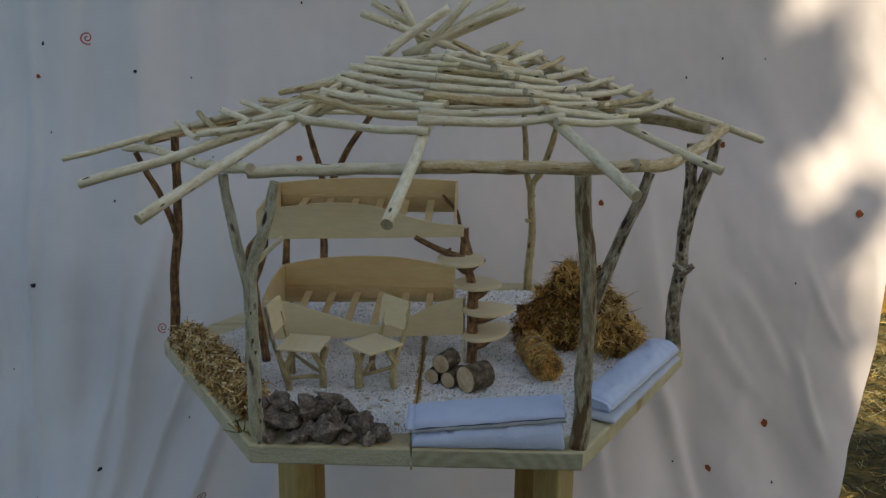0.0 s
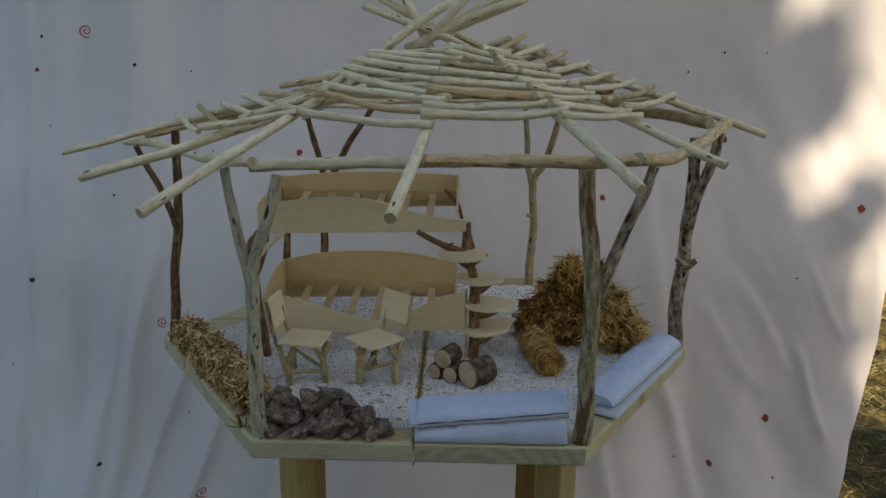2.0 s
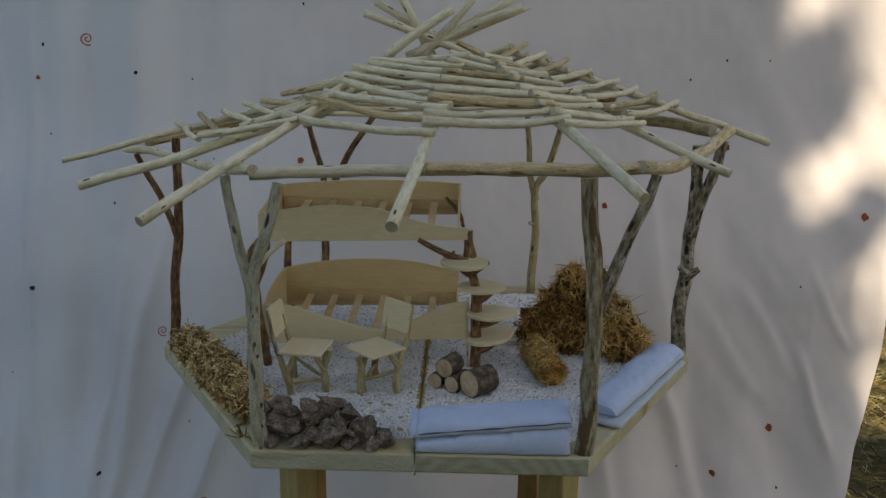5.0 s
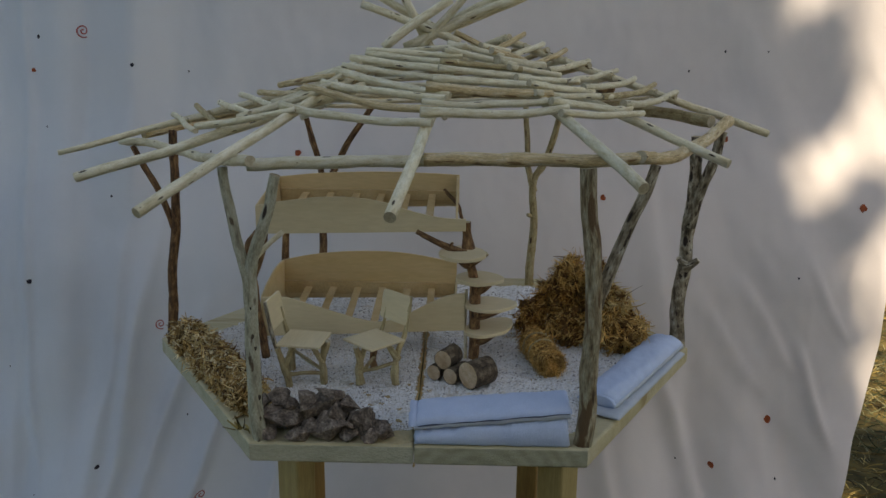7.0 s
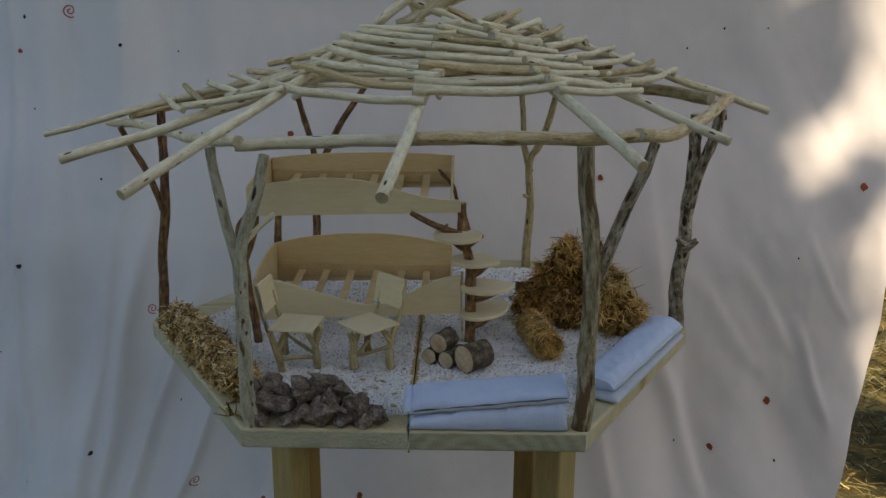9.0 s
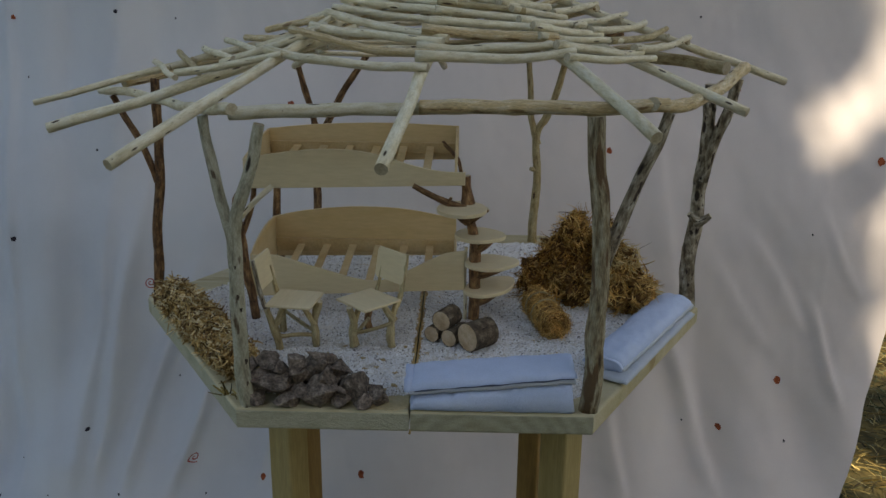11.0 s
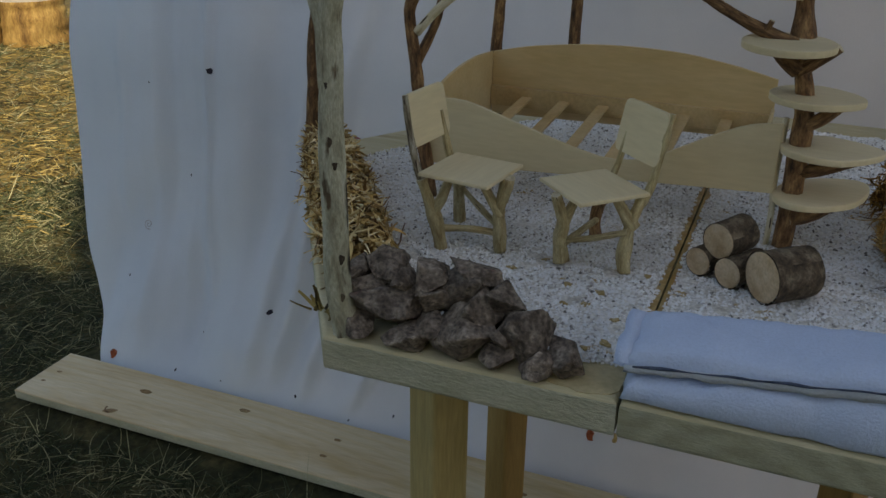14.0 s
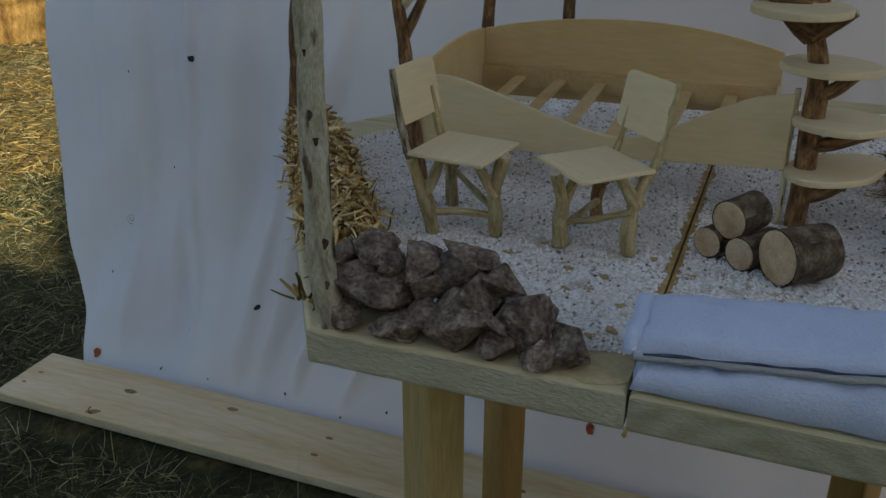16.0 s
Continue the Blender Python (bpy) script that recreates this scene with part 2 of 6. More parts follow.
M_AMBER_PALE = material("pale_amber_stain", [(0.47, 0.37, 0.19), (0.53, 0.43, 0.24), (0.57, 0.48, 0.29)], 14, bump=0.2, bump_scale=160, fine=0.12, rough=0.5)
M_STONE = material("lava_stone", [(0.054, 0.040, 0.030), (0.150, 0.116, 0.090), (0.270, 0.220, 0.176)], 75, bump=1.0, bump_scale=230, fine=0.55, vary=0.22, detail=8.0, rough=0.92,
                   spots=((0.15, 0.085, 0.066), 22.0, 0.68))


def add_edge_highlights(m):
    """Highlights put into the colour: edges paler than the faces, hollows darker."""
    n, link = m.node_tree.nodes, m.node_tree.links.new
    geo = n.new("ShaderNodeNewGeometry")
    mr = n.new("ShaderNodeMapRange")
    mr.inputs["From Min"].default_value, mr.inputs["From Max"].default_value = 0.47, 0.60
    mr.inputs["To Min"].default_value, mr.inputs["To Max"].default_value = 0.85, 1.55
    link(geo.outputs["Pointiness"], mr.inputs[0])
    bsdf = n["Principled BSDF"]
    old = bsdf.inputs["Base Color"].links[0].from_socket
    mx = n.new("ShaderNodeMix")
    mx.data_type, mx.blend_type = "RGBA", "MULTIPLY"
    mx.inputs["Factor"].default_value = 1
    link(old, mx.inputs["A"])
    link(mr.outputs[0], mx.inputs["B"])
    link(mx.outputs["Result"], bsdf.inputs["Base Color"])


add_edge_highlights(M_STONE)
M_GROUND = material("dry_turf", [(0.011, 0.012, 0.004), (0.034, 0.033, 0.012), (0.095, 0.076, 0.029)], 7, bump=0.9, bump_scale=60, fine=0.45, rough=1.0, detail=9)


def paint_lit_straw(m, lit_places):
    """Straw in the turf, painted gold in sunlit places, thinning unevenly into shade-dark turf."""
    n, link = m.node_tree.nodes, m.node_tree.links.new
    geo = n.new("ShaderNodeNewGeometry")
    patch = n.new("ShaderNodeTexNoise")
    patch.inputs["Scale"].default_value = 1.3
    patch.inputs["Detail"].default_value = 6
    link(geo.outputs["Position"], patch.inputs["Vector"])
    shift = n.new("ShaderNodeMath")
    shift.operation = "MULTIPLY_ADD"
    link(patch.outputs["Fac"], shift.inputs[0])
    shift.inputs[1].default_value, shift.inputs[2].default_value = 2.4, -1.2
    amount = None
    for x, y, reach in lit_places:
        far = n.new("ShaderNodeVectorMath")
        far.operation = "DISTANCE"
        link(geo.outputs["Position"], far.inputs[0])
        far.inputs[1].default_value = (x, y, 0.03)
        ragged = n.new("ShaderNodeMath")
        link(far.outputs["Value"], ragged.inputs[0])
        link(shift.outputs[0], ragged.inputs[1])
        mr = n.new("ShaderNodeMapRange")
        mr.inputs["From Min"].default_value, mr.inputs["From Max"].default_value = reach + 0.5, reach - 0.5
        link(ragged.outputs[0], mr.inputs[0])
        if amount is None:
            amount = mr.outputs[0]
        else:
            most = n.new("ShaderNodeMath")
            most.operation = "MAXIMUM"
            link(amount, most.inputs[0])
            link(mr.outputs[0], most.inputs[1])
            amount = most.outputs[0]
    fine = n.new("ShaderNodeTexNoise")
    fine.inputs["Scale"].default_value = 14
    fine.inputs["Detail"].default_value = 9
    link(geo.outputs["Position"], fine.inputs["Vector"])
    ramp = n.new("ShaderNodeValToRGB")
    ramp.color_ramp.elements[0].position, ramp.color_ramp.elements[1].position = 0.32, 0.68
    ramp.color_ramp.elements[0].color, ramp.color_ramp.elements[1].color = (0.030, 0.021, 0.006, 1), (0.22, 0.155, 0.046, 1)
    link(fine.outputs["Fac"], ramp.inputs[0])
    bsdf = n["Principled BSDF"]
    old = bsdf.inputs["Base Color"].links[0].from_socket
    mx = n.new("ShaderNodeMix")
    mx.data_type = "RGBA"
    link(amount, mx.inputs["Factor"])
    link(old, mx.inputs["A"])
    link(ramp.outputs[0], mx.inputs["B"])
    link(mx.outputs["Result"], bsdf.inputs["Base Color"])


paint_lit_straw(M_GROUND, ((-3.9, 2.9, 2.6), (2.4, 2.3, 1.7)))
M_SPOT_INK = material("ink_spot", [(0.010, 0.011, 0.018), (0.04, 0.035, 0.05)], 200, bump=0, rough=0.9)
M_SPOT_RUST = material("rust_spot", [(0.20, 0.045, 0.018), (0.34, 0.09, 0.035)], 200, bump=0, rough=0.9)
M_SPOT_RED = material("red_mark", [(0.34, 0.07, 0.07), (0.42, 0.12, 0.12)], 200, bump=0, rough=0.9)
M_SPOT_PALE = material("faded_mark", [(0.40, 0.40, 0.45), (0.46, 0.46, 0.50)], 200, bump=0, rough=0.9)
M_STUMP = material("stump_side", [(0.050, 0.022, 0.006), (0.185, 0.108, 0.030), (0.30, 0.195, 0.062)], 5, (2.2, 2.2, 0.7), bump=0.6, bump_scale=40, fine=0.2, rough=0.85)
M_STUMP_TOP = material("stump_top", [(0.26, 0.22, 0.16), (0.36, 0.32, 0.25)], 8, bump=0.3, bump_scale=60, fine=0.15, rough=0.9)
M_TREE_LEAF = material("tree_leaf", [(0.04, 0.07, 0.02), (0.08, 0.12, 0.035)], 3, bump=0.1, rough=0.7)


def strand_material(name, colours, rough=0.7, clumps=(25, 0.7, 1.2)):
    """Colour that differs from strand to strand."""
    m = bpy.data.materials.new(name)
    m.use_nodes = True
    n, link = m.node_tree.nodes, m.node_tree.links.new
    bsdf = n["Principled BSDF"]
    bsdf.inputs["Roughness"].default_value = rough
    bsdf.inputs["Specular IOR Level"].default_value = 0.25
    geo = n.new("ShaderNodeNewGeometry")
    ramp = n.new("ShaderNodeValToRGB")
    while len(ramp.color_ramp.elements) < len(colours):
        ramp.color_ramp.elements.new(0.5)
    for i, c in enumerate(colours):
        ramp.color_ramp.elements[i].position = i / (len(colours) - 1)
        ramp.color_ramp.elements[i].color = (*c, 1)
    link(geo.outputs["Random Per Island"], ramp.inputs[0])
    tc = n.new("ShaderNodeTexCoord")
    no = n.new("ShaderNodeTexNoise")
    no.inputs["Scale"].default_value = clumps[0]
    link(tc.outputs["Object"], no.inputs["Vector"])
    mr = n.new("ShaderNodeMapRange")
    mr.inputs["From Min"].default_value, mr.inputs["From Max"].default_value = 0.3, 0.7
    mr.inputs["To Min"].default_value, mr.inputs["To Max"].default_value = clumps[1:]
    link(no.outputs["Fac"], mr.inputs[0])
    mx = n.new("ShaderNodeMix")
    mx.data_type, mx.blend_type = "RGBA", "MULTIPLY"
    mx.inputs["Factor"].default_value = 1
    link(ramp.outputs[0], mx.inputs["A"])
    link(mr.outputs[0], mx.inputs["B"])
    link(mx.outputs["Result"], bsdf.inputs["Base Color"])
    return m


M_STRAW = strand_material("straw_strands", [(0.10, 0.045, 0.013), (0.42, 0.25, 0.080), (0.64, 0.45, 0.185), (0.86, 0.75, 0.50)], clumps=(38, 0.55, 1.3))
M_HAY = strand_material("hay_fibres", [(0.060, 0.024, 0.006), (0.27, 0.125, 0.027), (0.48, 0.255, 0.060), (0.68, 0.45, 0.165)], clumps=(30, 0.42, 1.6))
M_HAY_ROLL = strand_material("hay_roll_fibres", [(0.22, 0.10, 0.026), (0.48, 0.26, 0.067), (0.64, 0.39, 0.12), (0.76, 0.53, 0.21)], clumps=(34, 0.45, 1.5))
M_HAY_GOLD = strand_material("golden_hay", [(0.28, 0.15, 0.045), (0.52, 0.34, 0.115), (0.66, 0.49, 0.21), (0.76, 0.62, 0.35)])
M_GRASS = strand_material("dry_grass", [(0.015, 0.024, 0.008), (0.040, 0.053, 0.020), (0.092, 0.096, 0.042), (0.40, 0.36, 0.20)])
M_LITTER = strand_material("straw_litter", [(0.022, 0.015, 0.004), (0.10, 0.068, 0.017), (0.23, 0.16, 0.042), (0.48, 0.36, 0.13)])
M_PEBBLE = strand_material("white_pebbles", [(0.13, 0.115, 0.10), (0.50, 0.47, 0.44), (0.74, 0.72, 0.70), (0.80, 0.775, 0.75), (0.83, 0.805, 0.785), (0.85, 0.83, 0.81), (0.86, 0.845, 0.83), (0.86, 0.86, 0.855), (0.87, 0.87, 0.87), (0.88, 0.88, 0.88), (0.89, 0.89, 0.89)], 0.7, clumps=(30, 0.90, 1.05))
# Cores coloured dark, so gaps between the strands look shaded.
M_STRAW_SHADE_CORE = material("straw_shade_core", [(0.035, 0.019, 0.007), (0.11, 0.062, 0.021), (0.20, 0.125, 0.045)], 60, bump=0.9, bump_scale=200, fine=0.4, rough=1.0)
M_HAY_SHADE_CORE = material("hay_shade_core", [(0.05, 0.022, 0.006), (0.13, 0.062, 0.017), (0.25, 0.135, 0.04)], 60, bump=0.9, bump_scale=200, fine=0.4, rough=1.0)
M_BALE = material("straw_bale_side", [(0.13, 0.065, 0.015), (0.34, 0.20, 0.052), (0.46, 0.305, 0.095)], 9, bump=0.9, bump_scale=90, fine=0.35, rough=1.0)


# ---- mesh helpers ----
def thing(name, at=(0, 0, 0), rz=0, **tags):
    ob = new(name)
    ob.matrix_world = pose(*at, 0, 0, rz)
    return tagged(ob, **tags)


def part(name, data, mat, parent=None, label=""):
    """Links a bmesh or a mesh as one object under its thing."""
    if isinstance(data, bmesh.types.BMesh):
        me = bpy.data.meshes.new(name)
        data.to_mesh(me)
        data.free()
    else:
        me = data
    if not me.materials:
        for m in mat if isinstance(mat, (list, tuple)) else (mat,):
            me.materials.append(m)
    ob = new(name, me)
    ob.parent = parent
    if label:
        tagged(ob, label)
    return ob


def spline(pts, steps):
    """Catmull-Rom through the points."""
    p = [Vector(q) for q in pts]
    p = [2 * p[0] - p[1], *p, 2 * p[-1] - p[-2]]
    out = []
    for i in range(1, len(p) - 2):
        for k in range(steps):
            t = k / steps
            a, b, c, d = p[i - 1 : i + 3]
            out.append(0.5 * ((2 * b) + (c - a) * t + (2 * a - 5 * b + 4 * c - d) * t * t + (3 * b - a - 3 * c + d) * t ** 3))
    out.append(p[-2])
    return out


def tube(bm, pts, r0, r1, sides=9, steps=5, rough=0.06, wobble=0.0, seed=0, cap_mat=0):
    """A tapered, slightly knobbly stick through pts, with cut ends and a map along its length."""
    uv = bm.loops.layers.uv.verify()
    path = spline(pts, steps)
    total = sum((b - a).length for a, b in zip(path, path[1:]))
    rings, run = [], 0.0
    side = Vector((0.31, 0.85, 0.42))
    lengths = []
    for i, p in enumerate(path):
        if i:
            run += (p - path[i - 1]).length
        way = (path[min(i + 1, len(path) - 1)] - path[max(i - 1, 0)]).normalized()
        a = way.cross(side)
        if a.length < 1e-4:
            a = way.cross(Vector((1, 0, 0)))
        a.normalize()
        b = way.cross(a)
        f = run / max(total, 1e-6)
        r = r0 + (r1 - r0) * f
        off = wobble * Vector((noise.noise((seed * 3.1, run * 9, 0.0)), noise.noise((seed * 3.1, run * 9, 7.0)), noise.noise((seed * 3.1, run * 9, 13.0))))
        knob = 1 + rough * 1.6 * max(0.0, noise.noise((seed * 1.7 + 4, run * 22, 3.0)))
        ring = []
        for k in range(sides):
            ang = 2 * math.pi * k / sides
            d = a * math.cos(ang) + b * math.sin(ang)
            rr = r * knob * (1 + rough * noise.noise((d.x * 1.3 + seed, d.y * 1.3, run * 30)))
            ring.append(bm.verts.new(p + off + d * rr))
        rings.append(ring)
        lengths.append(run)
    for i in range(len(rings) - 1):
        for k in range(sides):
            q = (k + 1) % sides
            f = bm.faces.new((rings[i][k], rings[i][q], rings[i + 1][q], rings[i + 1][k]))
            f.smooth = True
            for loop, (uu, vv) in zip(f.loops, ((k, i), (k + 1, i), (k + 1, i + 1), (k, i + 1))):
                loop[uv].uv = (uu / sides, lengths[vv])
    for ring, flip in ((rings[0], True), (rings[-1], False)):
        f = bm.faces.new(tuple(reversed(ring)) if flip else tuple(ring))
        f.material_index = cap_mat
    return bm


def stick(name, pts, r0, r1, mat, parent, label="", seed=0, branches=(), **kw):
    """One stick with its branches, in one mesh, cut ends in a second material."""
    bm = bmesh.new()
    tube(bm, pts, r0, r1, seed=seed, cap_mat=1, **kw)
    bmesh.ops.recalc_face_normals(bm, faces=bm.faces)
    ob = part(name, bm, (mat, M_CUT), parent, label)
    for i, (bp, b0, b1, *other) in enumerate(branches):
        bm = bmesh.new()
        tube(bm, bp, b0, b1, seed=seed + 5 + i, cap_mat=1, **kw)
        bmesh.ops.recalc_face_normals(bm, faces=bm.faces)
        part("branch", bm, (other[0] if other else mat, M_CUT), ob)
    return ob


def box(bm, lo, hi, bevel=0.0, segs=2, mat=None):
    made = bmesh.ops.create_cube(bm, size=1.0)["verts"]
    lo, hi = Vector(lo), Vector(hi)
    for v in made:
        v.co = Vector((lo[i] + (hi[i] - lo[i]) * (v.co[i] + 0.5) for i in range(3)))
    if mat is not None:
        bmesh.ops.transform(bm, matrix=mat, verts=made)
    if bevel:
        edges = list({e for v in made for e in v.link_edges})
        bmesh.ops.bevel(bm, geom=edges, offset=bevel, segments=segs, profile=0.5, affect="EDGES")
    return bm


def prism(bm, outline, thick, to_world, bevel=0.0, segs=2):
    """A flat outline (u, v) made thick along w and set up by to_world(u, v, w)."""
    front = [bm.verts.new(to_world(u, v, 0)) for u, v in outline]
    back = [bm.verts.new(to_world(u, v, thick)) for u, v in outline]
    faces = [bm.faces.new(front), bm.faces.new(list(reversed(back)))]
    n = len(outline)
    for i in range(n):
        faces.append(bm.faces.new((front[i], back[i], back[(i + 1) % n], front[(i + 1) % n])))
    bmesh.ops.recalc_face_normals(bm, faces=faces)
    if bevel:
        rims = list(faces[0].edges) + list(faces[1].edges)
        bmesh.ops.bevel(bm, geom=rims, offset=bevel, segments=segs, profile=0.5, affect="EDGES")
    return bm


def wave(points, n=24):
    """A smooth line through a few (u, v) points, sampled n times."""
    line = spline([(u, v, 0) for u, v in points], max(2, n // (len(points) - 1)))
    return [(q.x, q.y) for q in line]


def mesh_of(name, verts, faces):
    me = bpy.data.meshes.new(name)
    me.from_pydata(verts, [], faces)
    me.update()
    return me


def strands(name, roots, ways, lengths, width, rng, curl=0.3, droop=0.0, segs=3):
    """Many thin three-sided straws, bent along their length, as one mesh."""
    n = len(roots)
    ways = ways / np.linalg.norm(ways, axis=1, keepdims=True)
    ref = rng.normal(size=(n, 3))
    a = np.cross(ways, ref)
    a /= np.linalg.norm(a, axis=1, keepdims=True) + 1e-9
    b = np.cross(ways, a)
    bend = rng.uniform(-curl, curl, n)[:, None]
    w = (width * np.ones(n) * rng.uniform(0.6, 1.4, n))[:, None]
    verts = np.zeros((n, segs + 1, 3, 3))
    for i in range(segs + 1):
        f = i / segs
        mid = roots + ways * lengths[:, None] * f + a * bend * lengths[:, None] * f * f
        mid[:, 2] -= droop * lengths * f * f
        for k in range(3):
            ang = 2 * math.pi * k / 3
            verts[:, i, k] = mid + (a * math.cos(ang) * 1.0 + b * math.sin(ang) * 0.55) * w * (1 - 0.45 * f)
    base = np.arange(n)[:, None] * (segs + 1) * 3
    quads = []
    for i in range(segs):
        for k in range(3):
            q = (k + 1) % 3
            quads.append(base + np.array([[i * 3 + k, i * 3 + q, (i + 1) * 3 + q, (i + 1) * 3 + k]]))
    faces = np.concatenate(quads).tolist()
    return mesh_of(name, verts.reshape(-1, 3).tolist(), faces)


# ---- ground ----
GROUND = 0.03


def rise(x, y):
    return 0.012 * noise.noise((x * 2.2, y * 2.2, 0.0)) + 0.05 * noise.noise((x * 0.25, y * 0.25, 3.0)) * min(1.0, (abs(x) + abs(y)) / 6)


def build_ground():
    bm = bmesh.new()
    line = sorted({*[round(-3 + 0.1 * i, 2) for i in range(61)], -80, -40, -20, -12, -8, -6, -5, -4, 4, 5, 6, 8, 12, 20, 40, 80})
    grid = [[bm.verts.new((x, y, GROUND + rise(x, y) - 0.012)) for x in line] for y in line]
    for i in range(len(line) - 1):
        for k in range(len(line) - 1):
            face = bm.faces.new((grid[i][k], grid[i][k + 1], grid[i + 1][k + 1], grid[i + 1][k]))
            face.smooth = True
    tagged(part("ground", bm, M_GROUND), "trampled dry turf with straw, painted gold where sunlit and dark in shade", "ground", kind="structure")
    rng = np.random.default_rng(5)
    spots = []
    for x0, x1, y0, y1, n in ((-2.6, -0.3, -0.6, 1.4, 42000), (-5.4, -1.6, 1.0, 4.2, 14000), (1.1, 2.8, 0.3, 3.2, 7000)):
        spots.append(np.stack([rng.uniform(x0, x1, n), rng.uniform(y0, y1, n)], 1))
    xy = np.concatenate(spots)
    keep = ~((xy[:, 1] > 0.09) & (xy[:, 1] < 0.46) & (xy[:, 0] > -1.56) & (xy[:, 0] < 1.4))
    xy = xy[keep]
    z = np.array([GROUND + rise(x, y) - 0.010 for x, y in xy])
    n = len(xy)
    ang = rng.uniform(0, 2 * math.pi, n)
    up = np.abs(rng.normal(0, 0.42, n)) + 0.05
    ways = np.stack([np.cos(ang), np.sin(ang), up], 1)
    far = np.where(xy[:, 1] > 1.0, 1.9, 1.0)
    me = strands("dry_grass", np.column_stack([xy, z]), ways, rng.uniform(0.02, 0.085, n) * np.where(rng.random(n) < 0.06, 1.8, 1.0) * (far * 0.5 + 0.5), 0.0012 * far, rng, 0.6, 0.25, 3)
    tagged(part("dry_grass", me, M_GRASS), "loose dry grass lying on the turf", "grass", kind="stuff")
    # Golden strands only where the sun falls, brightening the lit turf by colour.
    n = 12000
    xy = np.concatenate([np.stack([rng.uniform(-5.4, -1.5, n), rng.uniform(0.95, 4.2, n)], 1), np.stack([rng.uniform(1.15, 3.4, n // 2), rng.uniform(0.3, 3.6, n // 2)], 1)])
    xy = xy[np.array([noise.noise((x * 1.6, y * 1.6, 4.0)) > -0.25 for x, y in xy])]
    n = len(xy)
    z = np.array([GROUND + rise(x, y) + 0.004 for x, y in xy])
    ang = rng.uniform(0, 2 * math.pi, n)
    ways = np.stack([np.cos(ang), np.sin(ang), np.abs(rng.normal(0, 0.18, n))], 1)
    me = strands("sunlit_straw", np.column_stack([xy, z]), ways, rng.uniform(0.03, 0.095, n), 0.0027, rng, 0.4, 0.12, 3)
    tagged(part("sunlit_straw", me, M_LITTER), "golden straw scattered over the sunlit turf to brighten it by colour", "straw", kind="stuff")


build_ground()


# ---- hanging cloth ----
FOLDS = (  # line from (x, z) to (x, z), half width, depth towards the viewer
    (-0.80, 2.00, -0.885, 1.20, 0.14, 0.070), (-0.93, 0.75, -1.03, 0.10, 0.050, 0.050), (-0.84, 0.80, -0.965, 0.10, 0.042, 0.055),
    (-0.73, 0.56, -0.88, 0.10, 0.038, 0.058), (-0.62, 0.42, -0.73, 0.10, 0.034, 0.045), (-1.08, 1.60, -1.10, 0.06, 0.070, 0.030),
    (-1.21, 1.50, -1.20, 0.06, 0.030, 0.020), (0.90, 0.78, 1.02, 0.58, 0.030, 0.010), (0.81, 0.72, 0.93, 0.52, 0.036, 0.009),
    (1.12, 0.82, 1.20, 0.66, 0.018, 0.009), (0.68, 0.50, 0.81, 0.12, 0.038, 0.026), (1.08, 0.57, 1.15, 0.37, 0.020, 0.018),
    (0.62, 1.05, 0.72, 0.45, 0.060, 0.014), (0.45, 0.45, 0.55, 0.10, 0.040, 0.020), (-0.45, 0.35, -0.52, 0.08, 0.030, 0.018))


def fold_depth(x, z):
    total = 0.0
    for xa, za, xb, zb, wide, deep in FOLDS:
        t = (za - z) / (za - zb)
        if -0.35 < t < 1.35:
            off = (x + 0.03 * noise.noise((z * 3.5 + xa * 9, x * 2, 2.0)) - xa - (xb - xa) * t) / (wide if x < xa + (xb - xa) * t else wide * 0.5)
            if abs(off) < 3:
                ends = min(1.0, max(0.0, (t + 0.35) / 0.5)) * min(1.0, max(0.0, (1.35 - t) / 0.3))
                total += deep * ends * math.exp(-off * off)
    return total


def ease(q):
    q = min(1.0, max(0.0, q))
    return q * q * (3 - 2 * q)


